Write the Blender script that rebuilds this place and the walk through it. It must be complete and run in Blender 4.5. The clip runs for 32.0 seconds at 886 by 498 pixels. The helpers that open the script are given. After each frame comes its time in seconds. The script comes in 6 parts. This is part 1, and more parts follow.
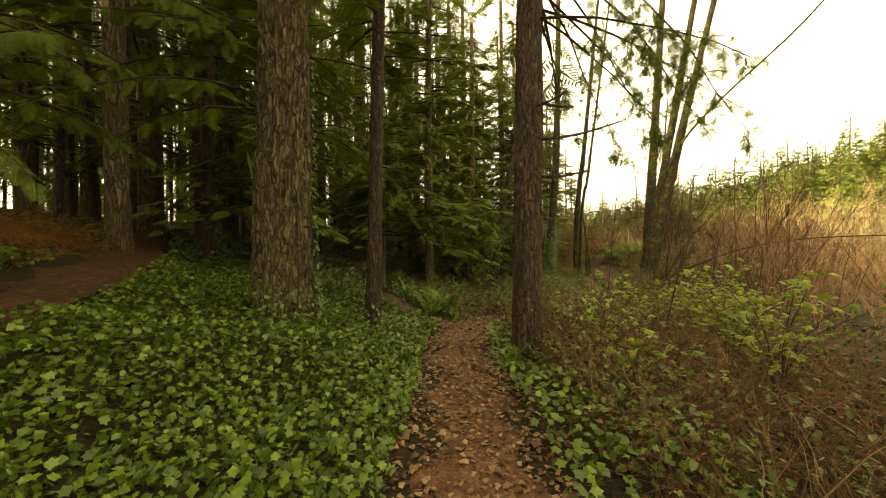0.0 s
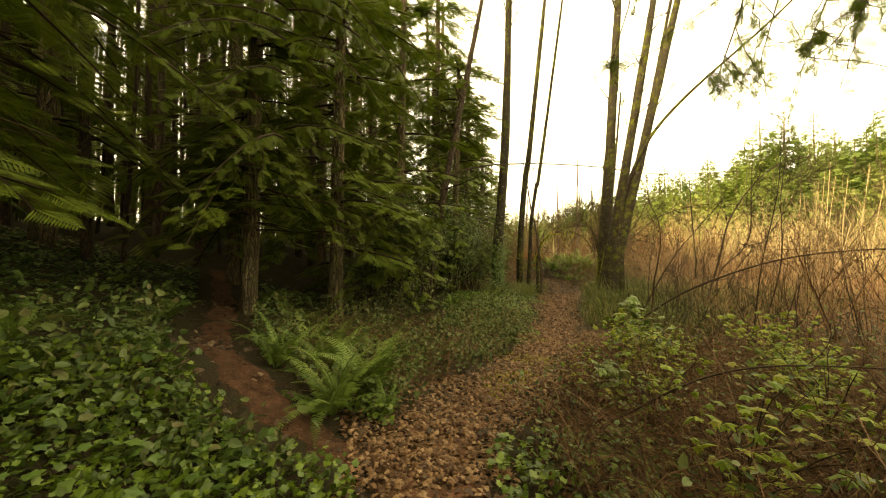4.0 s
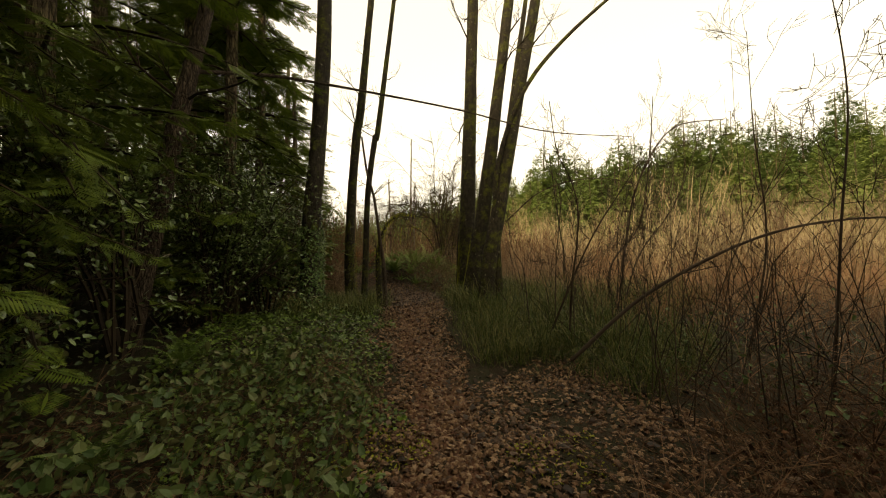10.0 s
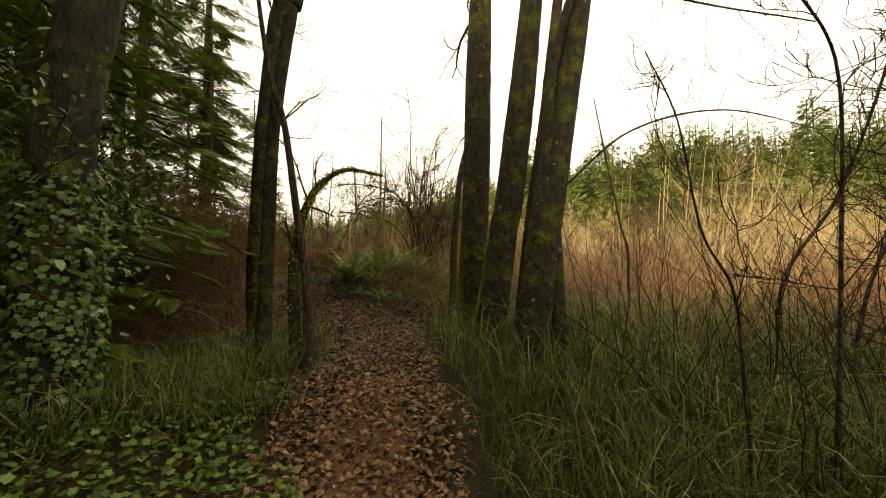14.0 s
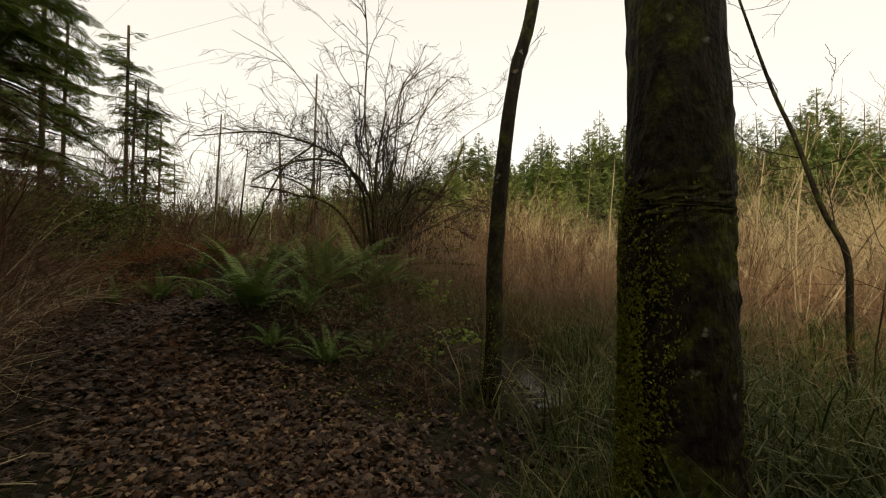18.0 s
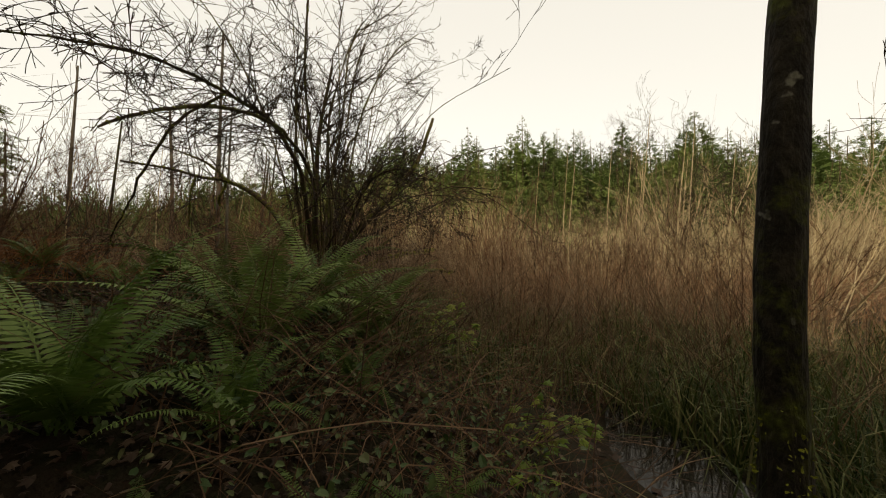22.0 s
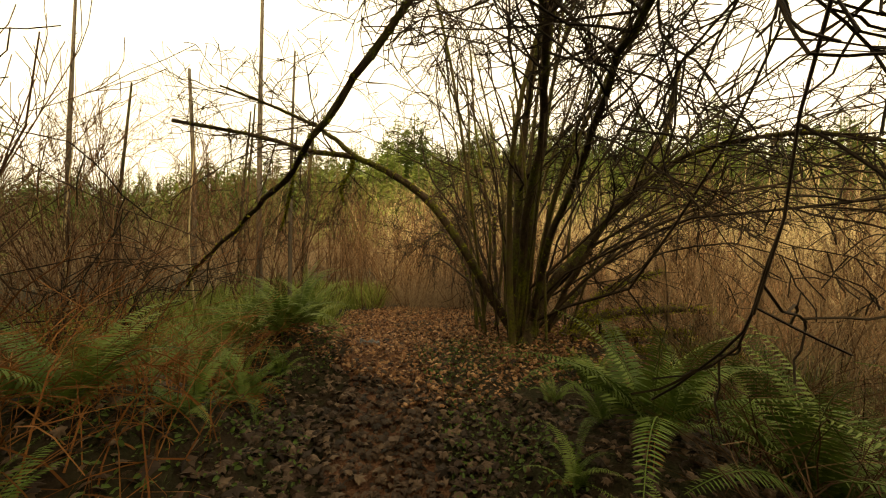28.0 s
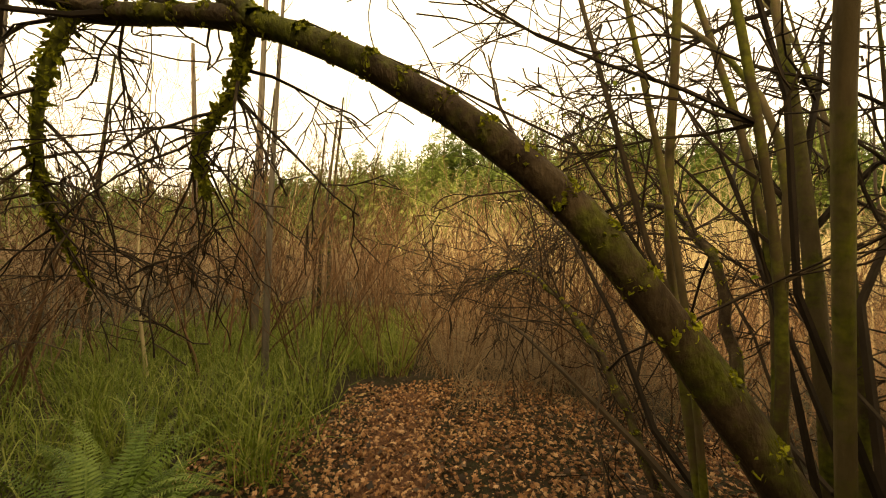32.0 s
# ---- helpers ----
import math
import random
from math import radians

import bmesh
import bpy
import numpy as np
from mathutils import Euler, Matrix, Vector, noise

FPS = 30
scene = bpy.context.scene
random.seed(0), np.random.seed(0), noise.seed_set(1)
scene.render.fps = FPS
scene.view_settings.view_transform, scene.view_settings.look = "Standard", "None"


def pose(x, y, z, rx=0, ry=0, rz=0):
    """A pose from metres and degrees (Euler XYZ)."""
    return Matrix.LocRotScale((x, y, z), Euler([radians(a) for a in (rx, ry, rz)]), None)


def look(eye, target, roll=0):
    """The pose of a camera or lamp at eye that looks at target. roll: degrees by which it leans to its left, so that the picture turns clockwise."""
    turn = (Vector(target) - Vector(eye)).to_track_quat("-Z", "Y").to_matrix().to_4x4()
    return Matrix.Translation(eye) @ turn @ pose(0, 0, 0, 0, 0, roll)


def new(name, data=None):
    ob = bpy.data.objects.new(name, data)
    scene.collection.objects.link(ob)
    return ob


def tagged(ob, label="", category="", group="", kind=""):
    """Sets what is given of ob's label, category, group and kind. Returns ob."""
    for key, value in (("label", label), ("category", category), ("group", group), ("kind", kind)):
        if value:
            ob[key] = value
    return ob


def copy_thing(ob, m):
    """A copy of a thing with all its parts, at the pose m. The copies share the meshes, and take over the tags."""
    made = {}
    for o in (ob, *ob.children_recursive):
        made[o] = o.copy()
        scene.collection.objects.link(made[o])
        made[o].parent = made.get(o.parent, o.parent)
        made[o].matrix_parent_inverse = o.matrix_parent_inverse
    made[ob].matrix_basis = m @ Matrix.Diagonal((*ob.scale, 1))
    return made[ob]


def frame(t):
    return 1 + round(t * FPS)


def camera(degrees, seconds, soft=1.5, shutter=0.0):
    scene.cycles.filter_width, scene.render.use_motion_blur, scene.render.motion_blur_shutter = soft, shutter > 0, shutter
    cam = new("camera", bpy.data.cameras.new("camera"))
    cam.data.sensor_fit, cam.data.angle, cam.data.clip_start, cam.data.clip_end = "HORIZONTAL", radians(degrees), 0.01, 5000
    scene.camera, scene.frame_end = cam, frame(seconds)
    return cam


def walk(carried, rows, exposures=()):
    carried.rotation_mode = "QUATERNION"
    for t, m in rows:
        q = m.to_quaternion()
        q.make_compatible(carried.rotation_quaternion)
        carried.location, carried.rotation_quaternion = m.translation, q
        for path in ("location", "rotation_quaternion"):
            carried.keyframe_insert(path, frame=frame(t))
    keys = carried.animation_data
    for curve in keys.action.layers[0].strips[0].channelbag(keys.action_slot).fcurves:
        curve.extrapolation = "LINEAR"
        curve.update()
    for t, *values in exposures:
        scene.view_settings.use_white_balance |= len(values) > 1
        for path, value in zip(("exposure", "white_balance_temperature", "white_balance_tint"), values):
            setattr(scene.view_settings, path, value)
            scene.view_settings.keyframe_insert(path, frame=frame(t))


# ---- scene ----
cam = camera(102.4, 32.0, soft=1.1)
GIVEN = [
    (0.0, 0.000, 0.000, 1.680, 90.05, 0.67, 0.00),
    (0.5, 0.044, 0.605, 1.644, 89.95, 0.87, 0.30),
    (1.0, 0.095, 1.201, 1.638, 90.06, 0.87, 0.70),
    (1.5, 0.092, 1.794, 1.630, 90.16, 0.87, 0.50),
    (2.0, 0.101, 2.392, 1.633, 90.15, 0.87, 0.30),
    (2.5, 0.062, 2.973, 1.619, 90.14, 0.77, -0.80),
    (4.5, -0.107, 4.938, 1.652, 92.06, -0.43, -20.09),
    (5.0, -0.024, 5.447, 1.648, 92.10, -0.08, -27.18),
    (5.5, 0.107, 5.961, 1.656, 92.30, 0.57, -36.66),
    (6.0, 0.127, 6.457, 1.693, 92.17, 0.78, -42.46),
    (6.5, 0.198, 6.901, 1.687, 92.06, 1.11, -43.25),
    (7.0, 0.367, 7.268, 1.583, 92.16, 1.25, -44.44),
    (7.5, 0.560, 7.636, 1.512, 92.03, 1.45, -47.04),
    (8.0, 0.828, 7.990, 1.399, 91.84, 1.64, -46.73),
    (8.5, 1.208, 8.337, 1.299, 91.96, 1.54, -44.13),
    (9.0, 1.566, 8.722, 1.285, 91.87, 1.37, -42.24),
    (9.5, 1.951, 9.085, 1.315, 91.98, 1.24, -41.14),
    (10.0, 2.258, 9.453, 1.354, 92.18, 1.04, -41.25),
    (10.5, 2.580, 9.864, 1.330, 92.18, 0.94, -41.35),
    (11.0, 2.973, 10.282, 1.340, 92.38, 0.84, -41.26),
    (11.5, 3.340, 10.721, 1.350, 92.28, 0.74, -41.16),
    (12.0, 3.699, 11.200, 1.296, 92.19, 0.58, -39.76),
    (12.5, 4.100, 11.731, 1.267, 92.19, 0.31, -37.77),
    (13.0, 4.531, 12.251, 1.259, 92.39, 0.33, -38.37),
    (13.5, 4.909, 12.752, 1.347, 92.28, 0.53, -41.07),
    (14.0, 5.224, 13.241, 1.454, 92.24, 0.80, -45.76),
    (14.5, 5.584, 13.692, 1.508, 92.10, 1.25, -49.85),
    (16.5, 6.708, 15.796, 1.663, 91.16, 0.11, -57.33),
    (17.0, 7.081, 16.180, 1.625, 91.16, 0.01, -57.14),
    (17.5, 7.401, 16.540, 1.635, 91.36, -0.20, -56.94),
    (18.0, 7.686, 16.878, 1.635, 91.36, -0.11, -56.34),
    (18.5, 7.999, 17.174, 1.644, 91.26, 0.08, -56.03),
    (19.0, 8.256, 17.465, 1.660, 91.36, -0.00, -56.84),
    (19.5, 8.466, 17.831, 1.684, 91.33, 0.27, -65.53),
    (20.0, 8.700, 18.127, 1.724, 91.09, 0.41, -72.53),
    (20.5, 8.881, 18.387, 1.763, 91.34, 0.82, -78.52),
    (21.0, 9.032, 18.677, 1.777, 91.09, 0.91, -83.52),
    (21.5, 9.137, 18.861, 1.773, 91.11, 0.99, -82.42),
    (22.0, 9.100, 19.040, 1.758, 91.32, 0.34, -68.93),
    (22.5, 8.957, 19.354, 1.736, 91.17, -0.82, -50.95),
    (23.0, 8.868, 19.838, 1.756, 90.52, -1.11, -36.35),
    (23.5, 8.917, 20.362, 1.837, 90.36, -1.19, -27.25),
    (24.0, 8.912, 20.851, 1.892, 90.43, -1.54, -24.16),
    (24.5, 8.924, 21.293, 2.060, 90.44, -1.33, -24.75),
    (25.0, 9.004, 21.692, 2.164, 90.58, -1.04, -30.05),
    (25.5, 9.171, 22.060, 2.277, 90.73, -0.70, -37.05),
    (26.0, 9.318, 22.444, 2.415, 90.76, -0.18, -48.24),
    (26.5, 9.535, 22.767, 2.471, 90.66, 0.19, -56.33),
    (28.5, 11.272, 24.065, 2.330, 89.34, -0.30, -72.29),
    (29.0, 11.802, 24.278, 2.343, 89.65, -0.31, -73.39),
    (29.5, 12.314, 24.425, 2.479, 89.85, -0.51, -73.39),
    (30.0, 12.764, 24.668, 2.515, 89.85, -0.80, -72.88),
    (30.5, 13.179, 24.828, 2.581, 90.15, -0.70, -72.58),
    (31.0, 13.524, 24.966, 2.693, 90.13, -0.85, -68.58),
    (31.5, 13.825, 25.198, 2.773, 90.01, -1.31, -64.88),
    (32.0, 14.122, 25.429, 2.794, 90.01, -1.29, -62.98),
]
walk(cam, [(t, pose(*p)) for t, *p in GIVEN], [(0.0, 1.9, 17000, 0), (1.0, 2.0, 17000, 0), (2.5, 2.3, 17500, 0), (5.0, 1.7, 16800, 0), (6.0, 1.1, 14600, 2), (8.0, 0.45, 10900, 4), (10.0, 0.65, 10700, 5), (13.0, 1.25, 11500, 5), (14.5, 1.05, 10900, 6), (17.0, 0.42, 9000, 6), (18.0, 0.25, 8600, 6), (21.0, 0.2, 8300, 6), (22.0, 0.15, 8500, 6), (23.0, 0.35, 9900, 5), (24.0, 1.0, 12600, 5), (26.5, 0.9, 13200, 4), (28.0, 1.0, 14600, 6), (29.0, 1.05, 15400, 8), (30.0, 1.15, 16000, 8), (32.0, 1.3, 17000, 8)])

# ---- world, sun, exposure ----
world = bpy.data.worlds.new("sky")
scene.world = world
world.use_nodes = True
wn, wl = world.node_tree.nodes, world.node_tree.links
wn.clear()
sky = wn.new("ShaderNodeTexSky")
sky.sky_type, sky.sun_disc = "NISHITA", False
SUN_ELEV, SUN_AZ = 36.0, 250.0     # degrees; azimuth clockwise from +y
sky.sun_elevation, sky.sun_rotation = radians(SUN_ELEV), radians(SUN_AZ)
sky.dust_density, sky.air_density = 4.0, 1.0
hsv = wn.new("ShaderNodeHueSaturation")
hsv.inputs["Saturation"].default_value = 0.42
hsv.inputs["Value"].default_value = 1.35
bg = wn.new("ShaderNodeBackground")
bg.inputs["Strength"].default_value = 0.15
wout = wn.new("ShaderNodeOutputWorld")
veil = wn.new("ShaderNodeMix")     # thin bright overcast over the clear sky
veil.data_type = "RGBA"
veil.inputs["Factor"].default_value = 0.55
veil.inputs[7].default_value = (4.2, 4.7, 6.0, 1)
wl.new(sky.outputs[0], veil.inputs[6])
wl.new(veil.outputs[2], hsv.inputs["Color"])
wl.new(hsv.outputs[0], bg.inputs["Color"])
wl.new(bg.outputs[0], wout.inputs["Surface"])
sun = new("sun", bpy.data.lights.new("sun", "SUN"))
sun.data.energy, sun.data.angle, sun.data.color = 3.1, radians(6), (1.0, 0.92, 0.80)
_az, _el = radians(SUN_AZ), radians(SUN_ELEV)
_sv = Vector((math.sin(_az) * math.cos(_el), math.cos(_az) * math.cos(_el), math.sin(_el)))
sun.matrix_world = look(_sv * 60, (0, 0, 0))


# ---- materials ----
def mat(name, stops, scale=6.0, rough=0.8, bump=0.3, bscale=40.0, island=0.0, stretch=(1, 1, 1), trans=0.0,
        spec=0.15, moss=None, moss_amt=0.0, detail=6.0, disp=0.01, obj_rand=0.0, spots=None, plates=None):
    """Procedural surface. stops: colours of a noise ramp; island: how far each loose piece varies;
    moss: a second colour in soft patches; spots: (colour, scale, threshold) of small marks."""
    m = bpy.data.materials.new(name)
    m.use_nodes = True
    nt = m.node_tree
    N, L = nt.nodes, nt.links
    N.clear()
    out = N.new("ShaderNodeOutputMaterial")
    b = N.new("ShaderNodeBsdfPrincipled")
    tc = N.new("ShaderNodeTexCoord")
    mp = N.new("ShaderNodeMapping")
    mp.inputs["Scale"].default_value = stretch
    L.new(tc.outputs["Object"], mp.inputs["Vector"])
    n1 = N.new("ShaderNodeTexNoise")
    n1.inputs["Scale"].default_value, n1.inputs["Detail"].default_value = scale, detail
    n1.inputs["Roughness"].default_value = 0.65
    L.new(mp.outputs[0], n1.inputs["Vector"])
    fac = n1.outputs["Fac"]
    if island or obj_rand:
        g = N.new("ShaderNodeNewGeometry")
        oi = N.new("ShaderNodeObjectInfo")
        mx = N.new("ShaderNodeMix")
        mx.inputs["Factor"].default_value = island or obj_rand
        L.new(fac, mx.inputs["A"])
        L.new(g.outputs["Random Per Island"] if island else oi.outputs["Random"], mx.inputs["B"])
        fac = mx.outputs["Result"]
    r = N.new("ShaderNodeValToRGB")
    e = r.color_ramp.elements
    lo, hi = (0.05, 0.95) if (island or obj_rand) else (0.28, 0.72)
    k = len(stops)
    e[0].position, e[0].color = lo, (*stops[0], 1)
    e[1].position, e[1].color = hi, (*stops[-1], 1)
    for i in range(1, k - 1):
        q = e.new(lo + (hi - lo) * i / (k - 1))
        q.color = (*stops[i], 1)
    L.new(fac, r.inputs[0])
    col = r.outputs[0]
    crack = None
    if plates:
        # long bark plates parted by dark cracks
        vm = N.new("ShaderNodeMapping")
        vm.inputs["Scale"].default_value = (plates[0], plates[0], plates[1])
        warp = N.new("ShaderNodeMix")
        warp.data_type = "VECTOR"
        warp.inputs["Factor"].default_value = 0.10
        nw = N.new("ShaderNodeTexNoise")
        nw.inputs["Scale"].default_value, nw.inputs["Detail"].default_value = 7.0, 4.0
        L.new(tc.outputs["Object"], nw.inputs["Vector"])
        L.new(tc.outputs["Object"], warp.inputs[4])
        L.new(nw.outputs["Color"], warp.inputs[5])
        L.new(warp.outputs[1], vm.inputs["Vector"])
        vo = N.new("ShaderNodeTexVoronoi")
        vo.feature = "DISTANCE_TO_EDGE"
        vo.inputs["Scale"].default_value = 1.0
        L.new(vm.outputs[0], vo.inputs["Vector"])
        cr = N.new("ShaderNodeMapRange")
        cr.inputs["From Min"].default_value, cr.inputs["From Max"].default_value = 0.0, 0.16
        L.new(vo.outputs["Distance"], cr.inputs["Value"])
        crack = cr.outputs[0]
        mk = N.new("ShaderNodeMix")
        mk.data_type = "RGBA"
        L.new(crack, mk.inputs["Factor"])
        mk.inputs[6].default_value = (*[c * 0.6 for c in stops[1]], 1)
        L.new(col, mk.inputs[7])
        col = mk.outputs[2]
    if spots:
        n3 = N.new("ShaderNodeTexNoise")
        n3.inputs["Scale"].default_value, n3.inputs["Detail"].default_value = spots[1], 3.0
        L.new(tc.outputs["Object"], n3.inputs["Vector"])
        mr = N.new("ShaderNodeMapRange")
        mr.inputs["From Min"].default_value, mr.inputs["From Max"].default_value = spots[2], spots[2] + 0.06
        L.new(n3.outputs["Fac"], mr.inputs["Value"])
        mc = N.new("ShaderNodeMix")
        mc.data_type = "RGBA"
        L.new(mr.outputs[0], mc.inputs["Factor"])
        L.new(col, mc.inputs[6])
        mc.inputs[7].default_value = (*spots[0], 1)
        col = mc.outputs[2]
    if moss:
        n4 = N.new("ShaderNodeTexNoise")
        n4.inputs["Scale"].default_value, n4.inputs["Detail"].default_value = 3.2, 7.0
        n4.inputs["Roughness"].default_value = 0.7
        L.new(tc.outputs["Object"], n4.inputs["Vector"])
        mr = N.new("ShaderNodeMapRange")
        mr.inputs["From Min"].default_value, mr.inputs["From Max"].default_value = 0.62 - moss_amt, 0.76 - moss_amt
        L.new(n4.outputs["Fac"], mr.inputs["Value"])
        n5 = N.new("ShaderNodeTexNoise")
        n5.inputs["Scale"].default_value = 38.0
        L.new(tc.outputs["Object"], n5.inputs["Vector"])
        r5 = N.new("ShaderNodeValToRGB")
        r5.color_ramp.elements[0].position, r5.color_ramp.elements[1].position = 0.3, 0.7
        r5.color_ramp.elements[0].color = (*[c * 0.45 for c in moss], 1)
        r5.color_ramp.elements[1].color = (*[c * 1.25 for c in moss], 1)
        L.new(n5.outputs["Fac"], r5.inputs[0])
        mc = N.new("ShaderNodeMix")
        mc.data_type = "RGBA"
        L.new(mr.outputs[0], mc.inputs["Factor"])
        L.new(col, mc.inputs[6])
        L.new(r5.outputs[0], mc.inputs[7])
        col = mc.outputs[2]
    L.new(col, b.inputs["Base Color"])
    b.inputs["Roughness"].default_value = rough
    b.inputs["Specular IOR Level"].default_value = spec
    if bump:
        n2 = N.new("ShaderNodeTexNoise")
        n2.inputs["Scale"].default_value, n2.inputs["Detail"].default_value = bscale, 5.0
        L.new(mp.outputs[0], n2.inputs["Vector"])
        bp = N.new("ShaderNodeBump")
        bp.inputs["Strength"].default_value, bp.inputs["Distance"].default_value = bump, disp
        if crack is not None:
            ad = N.new("ShaderNodeMath")
            ad.operation = "MULTIPLY_ADD"
            L.new(crack, ad.inputs[0])
            ad.inputs[1].default_value = 0.5
            L.new(n2.outputs["Fac"], ad.inputs[2])
            L.new(ad.outputs[0], bp.inputs["Height"])
        else:
            L.new(n2.outputs["Fac"], bp.inputs["Height"])
        L.new(bp.outputs[0], b.inputs["Normal"])
    last = b.outputs[0]
    if trans:
        t = N.new("ShaderNodeBsdfTranslucent")
        L.new(col, t.inputs["Color"])
        ms = N.new("ShaderNodeMixShader")
        ms.inputs[0].default_value = trans
        L.new(last, ms.inputs[1])
        L.new(t.outputs[0], ms.inputs[2])
        last = ms.outputs[0]
    L.new(last, out.inputs["Surface"])
    return m


M_SOIL = mat("trail_soil", [(0.045, 0.020, 0.011), (0.105, 0.048, 0.027), (0.17, 0.085, 0.050)], 9, 0.9, 1.0, 60, disp=0.03, spots=((0.20, 0.12, 0.07), 55, 0.62))
# trail soil again, with the firs' shade put into a darker colour
M_SOIL_SHADED = mat("shaded_trail_soil", [(0.026, 0.012, 0.007), (0.062, 0.028, 0.016), (0.11, 0.054, 0.032)], 9, 0.9, 1.0, 60, disp=0.03, spots=((0.14, 0.085, 0.05), 55, 0.62))
M_GROUND = mat("forest_floor", [(0.010, 0.007, 0.004), (0.026, 0.017, 0.009), (0.018, 0.018, 0.007), (0.045, 0.029, 0.015)], 5, 0.95, 0.9, 45, disp=0.03)
M_FIR_BARK = mat("fir_bark", [(0.022, 0.016, 0.010), (0.075, 0.056, 0.034), (0.15, 0.118, 0.072), (0.24, 0.20, 0.125)], 20, 0.9, 1.0, 34, stretch=(1, 1, 0.16), disp=0.06, moss=(0.085, 0.095, 0.032), moss_amt=0.10, detail=9.0, plates=(19, 3.4))
M_BARK_DARK = mat("slim_bark", [(0.014, 0.010, 0.007), (0.042, 0.029, 0.020), (0.085, 0.062, 0.042), (0.13, 0.10, 0.07)], 26, 0.9, 1.0, 44, stretch=(1, 1, 0.2), disp=0.04, detail=9.0, plates=(34, 5.5))
M_ALDER = mat("alder_bark", [(0.007, 0.006, 0.004), (0.019, 0.015, 0.010), (0.040, 0.033, 0.022)], 15, 0.85, 1.0, 40, stretch=(1, 1, 0.5), disp=0.02, moss=(0.070, 0.080, 0.012), moss_amt=0.12, spots=((0.15, 0.145, 0.115), 11, 0.67))
M_HAZEL = mat("hazel_bark", [(0.020, 0.013, 0.007), (0.058, 0.041, 0.020), (0.13, 0.098, 0.052)], 13, 0.8, 0.5, 60, stretch=(1, 1, 0.4), moss=(0.085, 0.090, 0.014), moss_amt=0.16, obj_rand=0.5)
M_LIMB = mat("mossy_limb_bark", [(0.016, 0.010, 0.006), (0.040, 0.026, 0.015), (0.080, 0.056, 0.032)], 16, 0.85, 0.8, 50, stretch=(1, 1, 0.5), disp=0.02, moss=(0.070, 0.076, 0.012), moss_amt=0.14)
M_TWIG = mat("twig_bark", [(0.012, 0.008, 0.005), (0.027, 0.018, 0.011), (0.055, 0.038, 0.022)], 8, 0.85, 0.0, island=0.6)
M_MOSS = mat("moss", [(0.065, 0.072, 0.008), (0.17, 0.18, 0.020), (0.32, 0.325, 0.042)], 30, 0.95, 0.9, 90, disp=0.02, island=0.4)
M_IVY = mat("ivy_leaf", [(0.016, 0.034, 0.005), (0.046, 0.084, 0.010), (0.080, 0.130, 0.017), (0.14, 0.20, 0.034)], 3, 0.38, 0.0, island=0.75, trans=0.15, spec=0.3)
M_IVY_DARK = mat("climbing_ivy_leaf", [(0.024, 0.056, 0.012), (0.055, 0.105, 0.024), (0.10, 0.155, 0.042)], 3, 0.4, 0.0, island=0.75, trans=0.1, spec=0.3)
M_BRAMBLE = mat("bramble_leaf", [(0.022, 0.046, 0.012), (0.050, 0.082, 0.022), (0.080, 0.108, 0.032), (0.095, 0.078, 0.036)], 3, 0.5, 0.0, island=0.8, trans=0.15, spec=0.25)
M_BRIGHT = mat("thimbleberry_leaf", [(0.048, 0.092, 0.009), (0.10, 0.165, 0.015), (0.175, 0.235, 0.025), (0.24, 0.225, 0.045)], 3, 0.5, 0.0, island=0.75, trans=0.4, spec=0.35)
M_FERN = mat("fern_frond", [(0.040, 0.076, 0.013), (0.088, 0.145, 0.027), (0.18, 0.24, 0.065)], 4, 0.5, 0.0, obj_rand=0.7, trans=0.2, spec=0.22)
M_DEADFERN = mat("dead_fern", [(0.09, 0.032, 0.010), (0.19, 0.072, 0.022), (0.27, 0.13, 0.05)], 6, 0.8, 0.0, island=0.6, trans=0.15)
M_NEEDLE = mat("fir_needles", [(0.036, 0.060, 0.009), (0.082, 0.120, 0.017), (0.14, 0.175, 0.028)], 1.5, 0.55, 0.0, island=0.6, trans=0.28, spec=0.15)
M_NEEDLE_FAR = mat("conifer_foliage", [(0.042, 0.070, 0.020), (0.085, 0.125, 0.034), (0.15, 0.185, 0.050)], 0.9, 0.7, 0.0, obj_rand=0.6, trans=0.2)
M_LEAFY = mat("mid_green_shrub_leaf", [(0.056, 0.090, 0.014), (0.11, 0.155, 0.024), (0.18, 0.225, 0.042)], 2, 0.5, 0.0, island=0.75, trans=0.3, spec=0.25)
M_HOLLY = mat("glossy_evergreen_leaf", [(0.030, 0.060, 0.012), (0.066, 0.110, 0.022), (0.12, 0.17, 0.040)], 2, 0.3, 0.0, island=0.7, trans=0.08, spec=0.6)
M_LITTER = mat("fallen_leaf", [(0.040, 0.020, 0.011), (0.090, 0.045, 0.022), (0.15, 0.082, 0.042), (0.25, 0.16, 0.095)], 5, 0.55, 0.0, island=0.85, spec=0.18)
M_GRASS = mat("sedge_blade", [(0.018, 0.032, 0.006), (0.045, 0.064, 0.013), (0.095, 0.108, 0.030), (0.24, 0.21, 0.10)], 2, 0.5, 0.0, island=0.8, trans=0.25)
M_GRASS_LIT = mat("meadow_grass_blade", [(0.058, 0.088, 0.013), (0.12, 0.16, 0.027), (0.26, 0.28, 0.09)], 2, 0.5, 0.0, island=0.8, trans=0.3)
M_BRACKEN = mat("dead_bracken_stalk", [(0.040, 0.019, 0.010), (0.090, 0.045, 0.023), (0.19, 0.115, 0.065)], 4, 0.8, 0.0, island=0.85)
